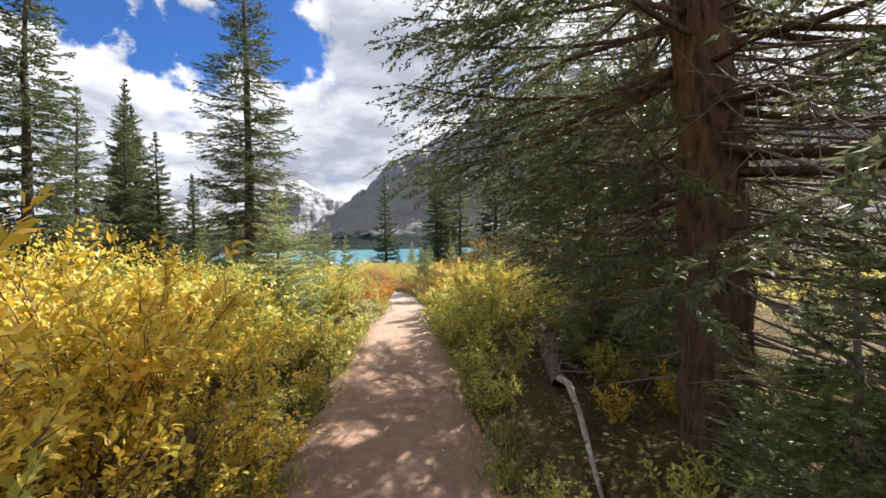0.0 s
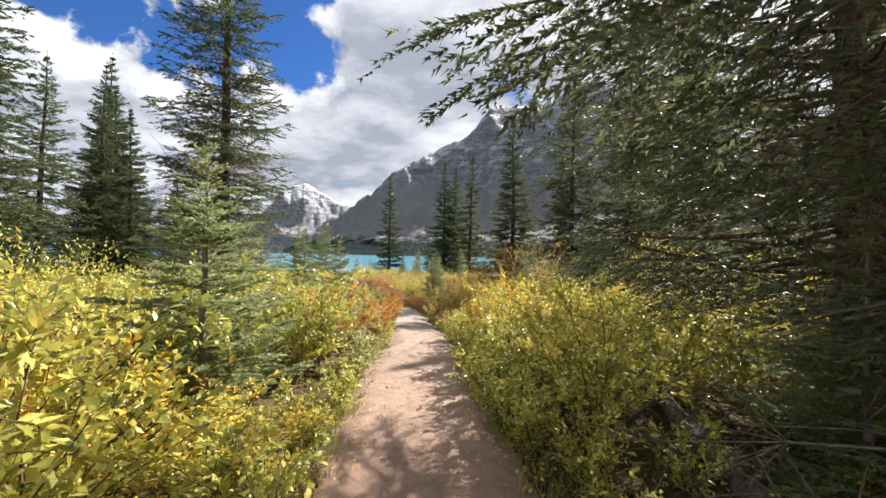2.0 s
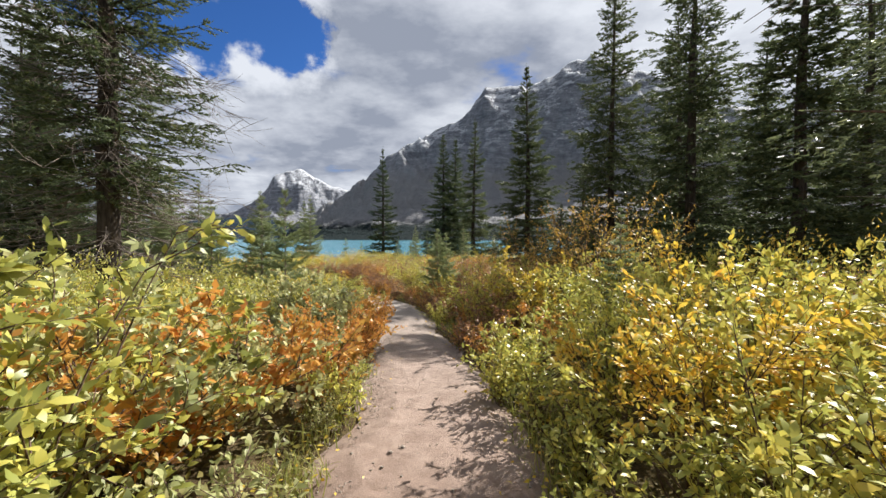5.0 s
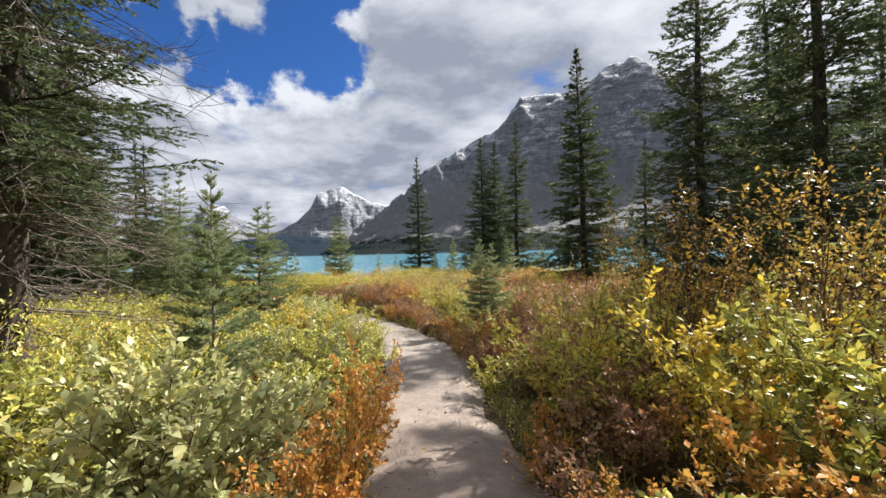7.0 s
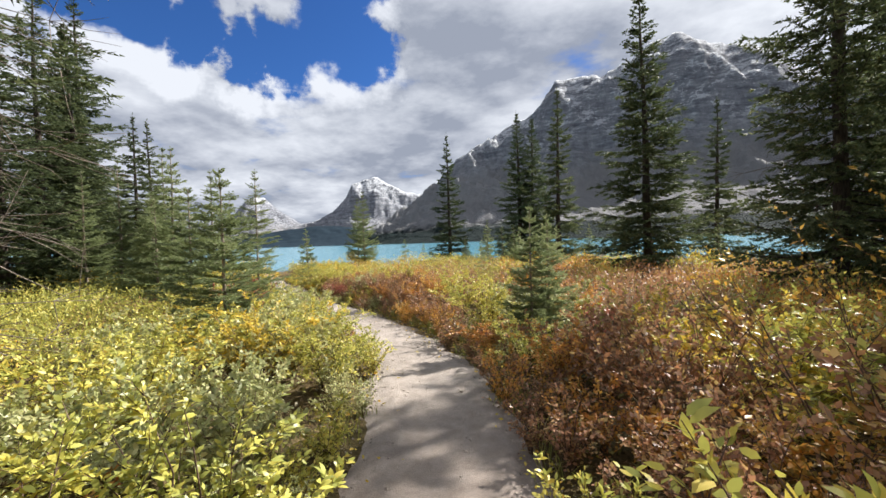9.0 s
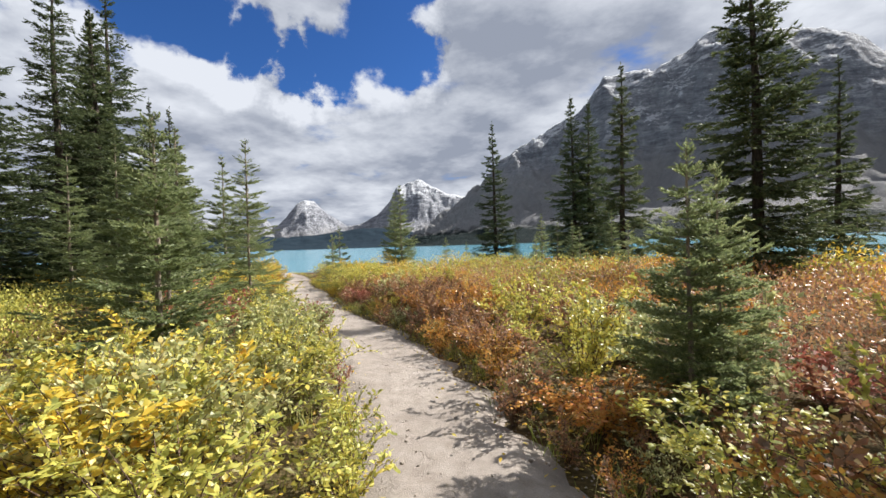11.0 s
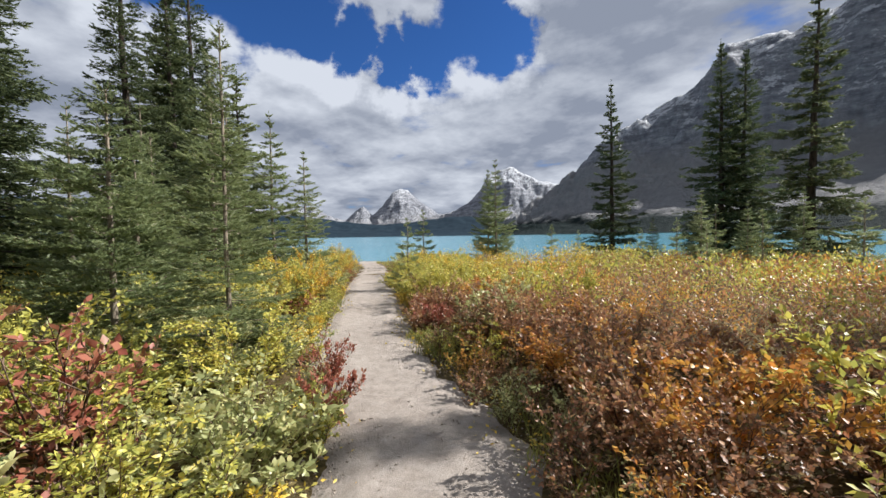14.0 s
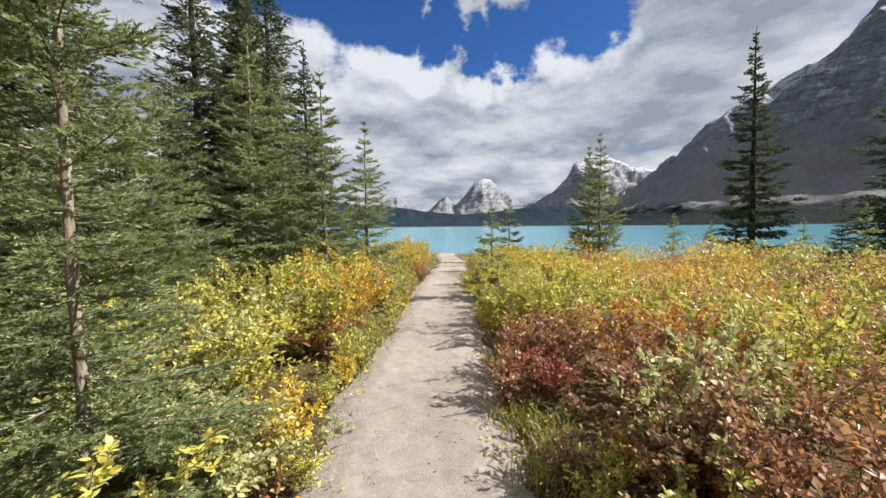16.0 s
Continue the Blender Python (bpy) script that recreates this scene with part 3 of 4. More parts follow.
        tagged(part("deadwood", link_mesh("deadwood", v, f, MAT["dead"]), root, "bare grey dead limbs"), kind="stuff")
    return root


def plant(root, x, y, turn=0.0, scale=1.0, sink=0.03, lean=0.0):
    root.matrix_basis = pose(x, y, float(land(x, y)) - sink, lean, 0, turn) @ Matrix.Scale(scale, 4)
    return root


def again(root, x, y, turn=0.0, scale=1.0, label="", lean=0.0, slim=1.0):
    ob = copy_thing(root, pose(x, y, float(land(x, y)) - 0.03, lean, 0, turn))
    ob.matrix_basis = pose(x, y, float(land(x, y)) - 0.03, lean, 0, turn) @ Matrix.Diagonal((scale * slim, scale * slim, scale, 1))
    if label:
        ob["label"] = label
    return ob


def build_trees():
    # the two great spruces beside the start of the trail
    for x, y, seed, n, low, leaf, label in ((1.68, 2.72, 3, 205000, 0.12, "needles_old", "great old spruce with thick reddish trunk and low sweeping branches"), (3.45, 6.85, 4, 190000, 0.09, "needles_old", "great old spruce hanging over the yellow shrubs by the trail")):
        great = conifer("spruce_tree", label, 11.5, 3.6, 205, 38, n, 0.05, 0.016, low, 0.22, 190, 0.25, 0.3, seed, leaf, site=(x, y), power=0.55, hang=0.5)
        plant(great, x, y)
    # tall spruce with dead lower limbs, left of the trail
    gaunt = conifer("spruce_tree", "tall dark spruce with many bare dead lower limbs", 13.5, 2.7, 210, 20, 90000, 0.085, 0.028, 0.17, 0.22, 170, 0.20, 0.4, 5, bark="bark_shaded")
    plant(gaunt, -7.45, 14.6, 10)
    tall = conifer("spruce_tree", "tall dark spruce in the shade of its neighbours", 13.5, 2.7, 230, 18, 72000, 0.115, 0.042, 0.06, 0.22, 12, 0.20, 0.45, 6, power=0.9, bark="bark_shaded")
    plant(tall, 9.5, 1.5, 250, 0.9)
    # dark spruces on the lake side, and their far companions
    spire = conifer("spruce_tree", "dark green spruce with a narrow spire top near the lake", 11.6, 2.5, 220, 16, 62000, 0.125, 0.05, 0.03, 0.2, 0, None, 0.42, 7, power=0.95, bark="bark_shaded")
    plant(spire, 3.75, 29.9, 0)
    narrow = conifer("spruce_tree", "slender dark spruce standing alone at the lake shore", 11.0, 2.0, 170, 14, 42000, 0.125, 0.05, 0.03, 0.25, 0, None, 0.5, 9, power=0.95, bark="bark_shaded")
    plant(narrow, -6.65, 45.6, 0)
    broad = conifer("spruce_tree", "broad dark spruce with ragged crown", 13.2, 2.8, 220, 17, 68000, 0.12, 0.046, 0.03, 0.25, 12, None, 0.45, 13, power=0.85, bark="bark_shaded")
    plant(broad, 5.3, 22.6, 30)
    broad.matrix_basis = broad.matrix_basis @ Matrix.Diagonal((0.78, 0.78, 1.0, 1))
    again(broad, 7.4, 21.0, 300, 1.0, "broad dark spruce behind the yellow willows")
    again(broad, 11.8, 28.8, 140, 1.1, "broad dark spruce with a paired trunk near the lake")
    again(broad, 13.2, 30.2, 20, 1.08)
    again(broad, 17.5, 30.0, 200, 1.05)
    again(broad, 21.5, 28.5, 280, 1.15)
    again(broad, 14.8, 22.0, 80, 1.0)
    again(spire, -0.9, 48.6, 50, 1.15, "tall dark spruce beside its twin at the shore")
    again(spire, 0.25, 49.4, 110, 1.13, "tall dark spruce beside its twin at the shore")
    again(narrow, 1.6, 42.0, 200, 1.12, "slender dark spruce close to the shore")
    again(narrow, 9.0, 36.0, 200, 0.8)
    again(spire, 8.0, 17.3, 160, 1.0, "dark spruce behind the willow thicket")
    # left: the far cluster, spruces and twin pines
    again(tall, -24.6, 31.2, 90, 1.17, "tall spruce with a forked top beyond the golden willows")
    again(spire, -22.4, 29.0, 10, 1.1)
    again(broad, -18.2, 17.0, 10, 1.2, "broad dark spruce at the edge of the golden willows")
    again(broad, -21.5, 23.0, 60, 0.9)
    again(tall, -21.6, 27.0, 200, 0.98, "tall open-crowned conifer rising over the young spruces")
    again(spire, -23.4, 29.4, 300, 1.12)
    again(spire, -15.8, 21.8, 30, 0.75)
    again(narrow, -17.3, 27.4, 20, 0.68)
    again(narrow, -18.6, 29.5, 120, 0.72)
    # young spruces
    young = conifer("young_spruce", "young bright green spruce among the shrubs", 5.2, 1.25, 130, 16, 42000, 0.065, 0.026, 0.02, 0.1, 0, 0.055, 0.3, 17, "needles_blue", "bark_pale", 0.85, 0.1)
    plant(young, -13.15, 24.9, 0)
    again(young, -12.6, 26.1, 80, 0.88)
    again(young, 1.0, 11.9, 70, 0.36, "young spruce half hidden in the yellow-green willows")
    again(spire, 1.05, 14.65, 120, 0.2, "dark young spruce wrapped in russet shrubs", slim=1.15)
    again(young, -12.9, 27.4, 150, 0.75)
    again(young, -14.4, 24.0, 220, 0.9)
    again(young, -15.2, 26.6, 300, 1.1)
    again(young, -14.0, 22.6, 40, 0.78)
    again(young, -11.0, 37.5, 10, 1.0, "young spruce standing at the lake shore")
    again(young, -11.9, 38.6, 200, 0.95, "young spruce standing at the lake shore")
    for x, y, k in ((-2.9, 34.3, 0.55), (-1.5, 35.6, 0.5), (0.6, 38.5, 0.62), (-4.3, 36.4, 0.42), (2.6, 36.0, 0.5)):
        again(young, x, y, x * 50, k, "young spruce at the foot of the shore spruces")
    sapling = conifer("spruce_sapling", "small bright green spruce sapling among yellow shrubs", 2.6, 0.92, 104, 21, 62000, 0.038, 0.014, 0.03, 0.05, 0, 0.028, 0.3, 19, "needles_blue", "bark_pale", 0.8, 0.05)
    plant(sapling, -3.2, 6.55, 0)
    sapling.matrix_basis = sapling.matrix_basis @ Matrix.Diagonal((1.2, 1.2, 1.0, 1))
    again(sapling, 1.6, 1.5, 20, 0.6, "young green spruce before the trunk of the great spruce", slim=1.6)
    again(sapling, 1.95, 1.15, 200, 0.5, "young green spruce before the trunk of the great spruce", slim=1.7)
    again(sapling, 1.75, 5.2, 140, 0.72, "low young spruce in the shade of the great spruces", slim=1.35)
    again(sapling, 2.45, 4.5, 40, 0.8, "low young spruce in the shade of the great spruces", slim=1.3)
    again(sapling, -3.55, 13.0, 100, 0.86, slim=0.65)
    again(sapling, -6.45, 18.8, 30, 1.12)
    again(sapling, -1.3, 18.5, 200, 0.78, "bushy small spruce sapling beside the trail", slim=0.8)
    again(sapling, -1.05, 18.75, 20, 0.74, "bushy small spruce sapling beside the trail", slim=0.75)
    near = conifer("young_spruce", "young spruce with a pale slender trunk by the trail", 3.5, 0.72, 130, 20, 120000, 0.026, 0.0085, 0.03, 0.10, 0, 0.023, 0.35, 37, "needles_blue", "bark_pale", 0.7, 0.08)
    plant(near, -7.75, 21.65, 160)
    again(sapling, -9.35, 21.35, 300, 1.2, "young spruce with a pale slender trunk by the trail")
    again(sapling, -11.6, 22.6, 60, 1.2)
    again(sapling, -12.3, 23.2, 10, 1.3)
    tiny = conifer("spruce_sapling", "little spruce sapling near the lake shore", 2.6, 0.8, 50, 9, 5000, 0.09, 0.028, 0.03, 0.05, 0, 0.03, 0.3, 29, "needles_blue", "bark_pale", 0.8, 0.05)
    plant(tiny, -3.4, 40.4, 0, 0.9)
    for x, y, k in ((-10.0, 28.3, 0.75), (-8.7, 38.9, 0.8), (-7.6, 39.6, 0.7), (-4.9, 41.5, 0.75), (-2.2, 37.5, 1.0), (-1.2, 35.0, 0.85), (-14.5, 36.5, 1.1), (0.6, 33.5, 0.9), (6.8, 31.0, 0.8), (-3.0, 31.0, 0.65)):
        again(tiny, x, y, x * 77, k)


# ---- shrubs ----
YOUNG = ((-3.2, 6.55), (-2.75, 5.8), (-2.5, 5.2), (-3.55, 13.0), (-1.3, 18.5), (-1.6, 18.0), (-6.45, 18.8), (-7.75, 21.65))      # young spruces that keep their own room
LEAF = np.array([(0, 0, 0), (0.28, 0.17, 0.04), (0.66, 0.15, 0.02), (1.0, 0, -0.12), (0.66, -0.15, 0.02), (0.28, -0.17, 0.04)], float)
LEAF_FACES = np.array([(0, 5, 1), (1, 5, 4), (1, 4, 2), (2, 4, 3)])
LEAF_SIMPLE = np.array([(0, 0, 0), (0.45, 0.2, 0.03), (1.0, 0, -0.08), (0.45, -0.2, 0.03)], float)
LEAF_SIMPLE_FACES = np.array([(0, 2, 1), (0, 3, 2)])


def leaves(rng, pos, way, length, shape, faces, wide=1.0):
    n = len(pos)
    x = unit(way)
    y = unit(np.cross(x, rng.normal(size=(n, 3)) * 0.8 + (0, 0, -1.0)))
    z = np.cross(x, y)
    ln = length * rng.uniform(0.55, 1.25, n)
    v = pos[:, None] + ln[:, None, None] * (shape[None, :, 0:1] * x[:, None] + shape[None, :, 1:2] * wide * y[:, None] + shape[None, :, 2:3] * z[:, None])
    f = (np.arange(n) * len(shape))[:, None, None] + faces[None]
    return v.reshape(-1, 3), f.reshape(-1, 3)


def shrub(name, label, height, radius, stems, count, leaf, mat, seed, wide=1.0, simple=False, low=0.3, upright=0.5):
    """A shrub: branching stems from one root, clad in small leaves towards their ends."""
    rng = np.random.default_rng(seed)
    root = tagged(new(name), label, "shrub", "autumn shrubs along the trail")
    lines, pos, way = [], [], []
    shoots = 8
    per = max(count // (stems * (shoots + 1.5)), 3)
    for i in range(stems):
        az = i * 2.4 + rng.normal(0, 0.5)
        reach = radius * math.sqrt((i + 0.5) / stems) * rng.uniform(0.75, 1.12)
        H = height * rng.uniform(0.68, 1.02) * (1 - 0.32 * (reach / radius) ** 2)
        s = np.linspace(0, 1, 6)[:, None]
        r = np.array([[math.cos(az), math.sin(az), 0]])
        pts = r * reach * (upright * s + (1 - upright) * s ** 2) + np.array([[0, 0, 1.0]]) * H * s + np.cumsum(rng.normal(0, 0.018, (6, 3)), 0) * height
        pts[0] = r[0] * 0.05 * radius
        pts[0, 2] = -0.05
        lines.append((pts, np.linspace(0.0065, 0.0016, 6) * (0.5 + height * 0.45)))
        ends = [(pts, low, int(per * 1.5))]
        for _ in range(shoots):
            g = rng.uniform(low + 0.05, 1.0) * 5
            k = min(int(g), 4)
            p = pts[k] + (pts[k + 1] - pts[k]) * (g - k)
            d = unit(rng.normal(0, 0.5, 3) + r[0] * 0.45 + (0, 0, 0.7))
            ln = height * rng.uniform(0.10, 0.26) * (1.25 - 0.09 * g)
            tw = np.array([p, p + d * ln * 0.55, p + d * ln + rng.normal(0, 0.03, 3) * height])
            lines.append((tw, (0.0028, 0.002, 0.001)))
            ends.append((tw, 0.12, int(per * rng.uniform(0.6, 1.4)) + 1))
        for e, start, m in ends:
            u = np.clip((start + (1.02 - start) * (np.arange(m) + rng.random(m)) / m) * (len(e) - 1), 0, len(e) - 0.98)
            k = np.clip(u.astype(int), 0, len(e) - 2)
            p = e[k] + (e[k + 1] - e[k]) * (u - k)[:, None]
            tang = unit(e[k + 1] - e[k])
            w = unit(tang * 0.65 + rng.normal(0, 0.62, p.shape) + (0, 0, 0.08))
            pos.append(p + w * rng.uniform(0, 0.012, (m, 1))), way.append(w)
    v, f = tubes(lines, 3)
    tagged(part("branchwork", link_mesh("branchwork", v, f, MAT["stem"]), root, "thin dark branching stems"), kind="stuff")
    shape, faces = (LEAF_SIMPLE, LEAF_SIMPLE_FACES) if simple else (LEAF, LEAF_FACES)
    v, f = leaves(rng, np.concatenate(pos), np.concatenate(way), leaf, shape, faces, wide)
    part("foliage", link_mesh("foliage", v, f, MAT[mat]), root)
    return root


def build_shrubs():
    rng = random.Random(21)
    kinds = {}

    def kind(key, *args, **kw):
        first = kw.pop("seed")
        kinds[key] = [shrub(*args, seed=first + 100 * k, **kw) for k in range(2)]
    kind("gold", "willow_shrub", "tall golden-yellow willow shrub with dark stems", 1.45, 0.74, 18, 3900, 0.043, "gold", seed=1, wide=1.15, low=0.40)
    kind("lime", "willow_shrub", "yellow-green leafy willow shrub", 1.3, 0.72, 18, 4200, 0.043, "lime", seed=2, wide=1.25, low=0.15)
    kind("silver", "willow_shrub", "low silvery green willow shrub with broad leaves", 0.9, 0.6, 20, 3200, 0.049, "silver", seed=3, wide=1.4, low=0.15)
    kind("orange", "birch_shrub", "bright orange dwarf birch shrub", 0.95, 0.56, 20, 3600, 0.036, "orange", seed=4, wide=1.6, low=0.1, simple=True)
    kind("russet", "birch_shrub", "russet brown dwarf birch shrub with wiry stems", 0.9, 0.62, 24, 3600, 0.036, "russet", seed=5, wide=1.6, low=0.15, simple=True)
    kind("red", "birch_shrub", "low crimson-leaved shrub beside the trail", 0.55, 0.45, 14, 1500, 0.04, "red", seed=6, wide=1.5, low=0.1, simple=True)
    mid = {"gold": (1.45, 1.0, 3300, 0.055, "gold"), "lime": (1.25, 1.0, 3300, 0.058, "lime"), "silver": (0.9, 0.9, 3600, 0.05, "silver"), "orange": (0.95, 0.9, 3600, 0.044, "orange"), "russet": (0.9, 0.9, 3600, 0.044, "russet"), "red": (0.7, 0.8, 2400, 0.044, "red")}
    words = {"gold": ("willow_shrub", "golden willow shrub standing back from the trail"), "lime": ("willow_shrub", "yellow-green willow shrub standing back from the trail"), "silver": ("willow_shrub", "silvery willow shrub standing back from the trail"),
             "orange": ("birch_shrub", "orange dwarf birch standing back from the trail"), "russet": ("birch_shrub", "russet dwarf birch standing back from the trail"), "red": ("birch_shrub", "crimson-leaved shrub standing back from the trail")}
    for k, (key, (h, r, n, lf, mt)) in enumerate(mid.items()):
        birch = "birch" in words[key][0]
        kinds[key + "_mid"] = [shrub(*words[key], h, r, 18, n, lf, mt, 60 + k + 20 * j, 1.5 if birch else 1.25, True, 0.1) for j in (0, 1)]
        kinds[key + "_low"] = [shrub(words[key][0], words[key][1].replace("standing back from", "growing low at the edge of"), 0.62, 0.36, 11, 900, lf * 0.78, mt, 160 + k + 20 * j, 1.5 if birch else 1.2, birch, 0.05) for j in (0, 1)]
    used = set()

    def put(key, x, y, k):
        d_trail = trail_distance(x, y)[0]
        protos = kinds[key]
        i = rng.randrange(len(protos))
        if any(math.hypot(x - a, y - b) < 0.7 for a, b in YOUNG):
            k = min(k, 0.5)
        if key.startswith("silver") and not key.endswith("_low"):
            k *= 1.25
        wide = k if key.endswith("_low") else max(k, 0.88) if d_trail + 0.64 - float(trail_half(y)) > 1.05 else 0.62
        m = pose(x, y, float(land(x, y)) - 0.02, rng.uniform(-5, 5), rng.uniform(-5, 5), rng.uniform(0, 360)) @ Matrix.Diagonal((wide * rng.uniform(0.95, 1.2), wide * rng.uniform(0.95, 1.2), k, 1))
        ob = protos[i]
        if (key, i) in used:
            ob = copy_thing(ob, m)
        used.add((key, i))
        ob.matrix_basis = m

    def pick(weights):
        keys = list(weights)
        return rng.choices(keys, [weights[k] for k in keys])[0]

    def mixture(x, y, d, side):
        """Which shrubs grow where, and how tall: willows first, dwarf birch towards the lake."""
        n = noise.noise(Vector((x * 0.35, y * 0.35, 4.0)))
        if y < 11.2:
            if side < 0:
                if y < 4.6:
                    return {"gold": 6, "lime": 1.2} if n > -0.15 else {"lime": 2, "gold": 4}, 1.15
                return ({"gold": 2, "lime": 5} if y < 8 else {"lime": 4, "silver": 2, "orange": 0.5}), 1.12 if y < 9.4 else 0.85
            return {"lime": 5, "gold": 0.6}, 0.98 if d < 2.4 else 1.05
        if y < 14:
            if side < 0:
                return ({"orange": 4, "lime": 2, "silver": 1} if d < 1.25 else {"lime": 4, "silver": 2.4, "orange": 0.9}), 0.82
            return ({"russet": 4, "orange": 2.2, "lime": 0.6} if d < 1.9 else {"lime": 3.4, "gold": 2.6, "russet": 0.8}), 0.95 if d < 1.9 else 1.08
        if y < (18.8 if side < 0 else 17):
            if side < 0:
                return {"lime": 3.0, "silver": 3.4, "gold": 0.5, "orange": 0.4}, 0.68
            return ({"russet": 4, "orange": 1.8, "silver": 0.6, "lime": 0.9} if d < 2.2 else {"lime": 2, "gold": 2, "russet": 2, "silver": 1}), 0.85
        if y < 25.6:
            if side < 0:
                if y < 20.4:
                    return {"lime": 4, "gold": 0.8, "silver": 2.2, "red": 0.6, "orange": 0.7}, 0.72
                if y < 22.2:
                    return {"silver": 4, "lime": 1.2, "red": 1.2, "orange": 0.4}, 0.66
                return {"lime": 5, "gold": 1.0, "silver": 0.8}, 0.78
            return {"russet": 3.6, "orange": 1.5, "lime": 0.4 if d < 1.3 or y > 21.5 else 1.4 if n < 0.1 else 2.8, "silver": 0.6, "red": 0.12}, 0.84
        if side < 0:
            return {"lime": 2, "silver": 2.0, "orange": 1.8, "red": 0.8, "gold": 0.6}, 0.8
        return ({"lime": 5, "gold": 1.6, "russet": 0.5, "red": 0.4} if d < 4 else {"russet": 2.4, "orange": 1.5, "lime": 1.6, "gold": 0.6}), 0.7 if d < 4 else 0.82

    def grid(step, x0, x1, y0, y1, jitter):
        y = y0
        while y < y1:
            x = x0
            while x < x1:
                px, py = x + rng.uniform(-jitter, jitter), y + rng.uniform(-jitter, jitter)
                x += step
                d, side = trail_distance(px, py)
                d += 0.64 - float(trail_half(py))
                if 3.0 < py < 6.8 and abs(px - 0.9 - (py - 4) * 0.19) < 0.42:
                    continue        # the fallen log lies bare
                if side > 0 and py < 3.9 and d > 1.15 or side > 0 and py < 6.2 and d > 1.7:
                    continue        # bare ground under the great spruces
                yield px, py, d, side
            y += step
    # a low skirt right at the edge of the trail
    for x, y, d, side in grid(0.40, -16, 4, -2, 31, 0.16):
        if 0.76 < d < (1.45 if y > 14 and side > 0 else 1.16) and rng.random() < 0.94:
            w, k = mixture(x, y, d, side)
            put(pick(w) + "_low", x, y, k * rng.uniform(0.6, 1.15) * (0.7 if y < 4.2 else 1))
    # scattered low growth under the great spruces
    for _ in range(64):
        x, y = rng.uniform(0.55, 3.6), rng.uniform(1.6, 8.2)
        if (y > 6.8 or abs(x - 0.9 - (y - 4) * 0.19) > 0.3) and math.hypot(x - 1.68, y - 2.72) > 0.6 and math.hypot(x - 3.45, y - 6.85) > 0.6:
            put(rng.choice(("lime_low", "gold_low", "lime_low")), x, y, rng.uniform(0.5, 0.95))
    # close-set shrubs behind it
    for x, y, d, side in grid(0.72, -20, 6, -1, 33, 0.28):
        if 1.14 <= d < 1.75:
            w, k = mixture(x, y, d, side)
            put(pick(w), x, y, k * rng.uniform(0.8, 1.12) * (0.86 if side < 0 and y < 8 else 1))
    for x, y, d, side in grid(0.92, -22, 8, -1, 35, 0.33):
        if 1.75 <= d < 3.5:
            w, k = mixture(x, y, d, side)
            put(pick(w) + "_mid", x, y, k * rng.uniform(0.88, 1.15))
    # single shrubs that stand out
    for x, y, k in ((-2.08, 11.35, 0.8), (-2.1, 12.0, 0.85), (-2.2, 12.9, 0.9)):
        put("orange", x, y, k)
    put("silver", -2.8, 11.5, 0.9)
    put("silver", -3.1, 12.0, 0.8)
    kind("tall", "willow_shrub", "tall thin willow with sparse orange-yellow leaves", 2.1, 0.75, 16, 2200, 0.036, "autumn", seed=12, wide=1.3, low=0.25, simple=True)
    for x, y, k in ((0.45, 13.5, 1.0), (1.3, 13.2, 1.12), (1.0, 14.2, 1.05), (0.1, 14.6, 0.8), (2.0, 13.8, 1.1)):
        put("tall", x, y, k)
    for x, y in ((0.3, 14.1), (0.9, 15.0), (-0.35, 15.6)):
        put("russet", x, y, 1.25)
    for x, y in ((-6.1, 21.35), (-6.65, 21.9), (-6.9, 24.4), (-7.4, 24.9), (-9.4, 23.9)):
        put("red", x, y, 0.95)

    put("red_low", -6.9, 20.1, 1.8)
    for x, y, k in ((-5.3, 23.5, 0.95), (-4.7, 23.1, 1.0), (-5.85, 23.9, 0.9), (-4.9, 24.2, 1.0), (-4.2, 22.6, 1.0)):
        put("russet", x, y, k)

    for key, protos in kinds.items():       # what found no place is not kept
        for i, ob in enumerate(protos):
            if (key, i) not in used:
                for o in (*ob.children, ob):
                    bpy.data.objects.remove(o)
    # the wider thicket, too dense to count
    nrng = np.random.default_rng(77)
    far = {"gold": [], "lime": [], "orange": [], "russet": []}
    same = {"silver": "lime", "red": "russet"}
    for x, y, d, side in grid(1.15, -34, 32, -4, 43, 0.45):
        if d < 3.5 or d > 19 or side > 0 and y < 8 and x < 8:
            continue
        if y > 38 + 0.2 * x and x < -8:
            continue
        w, k = mixture(x, y, d, side)
        key = pick(w)
        key = same.get(key, key)
        tall = {"gold": 1.5, "lime": 1.25, "orange": 0.95, "russet": 0.95}[key] * k * rng.uniform(0.85, 1.15) * (1.18 if y < 14 else 0.95)
        n = 950 if d < 6 else 560 if d < 9 else 320
        far[key].append((x, y, tall, n, 0.06 if d < 6 else 0.08 if d < 9 else 0.115))
    label = {"gold": "dense golden willow thicket", "lime": "dense yellow-green willow thicket", "orange": "orange dwarf birch covering the open flat", "russet": "russet dwarf birch covering the open flat"}
    for key, clumps in far.items():
        vs, fs, base = [], [], 0
        for x, y, tall, n, size in clumps:
            u = nrng.normal(size=(n, 3))
            u[:, 2] = np.abs(u[:, 2])
            u = unit(u) * nrng.uniform(0.55, 1.0, (n, 1)) ** 0.5
            p = u * (0.95, 0.95, tall) + (x, y, float(land(x, y)))
            p[:, 2] += nrng.normal(0, 0.07, n)
            v, f = leaves(nrng, p, unit(u * 0.5 + nrng.normal(0, 0.6, (n, 3)) + (0, 0, 0.35)), size, LEAF_SIMPLE, LEAF_SIMPLE_FACES)
            vs.append(v), fs.append(f + base)
            base += len(v)
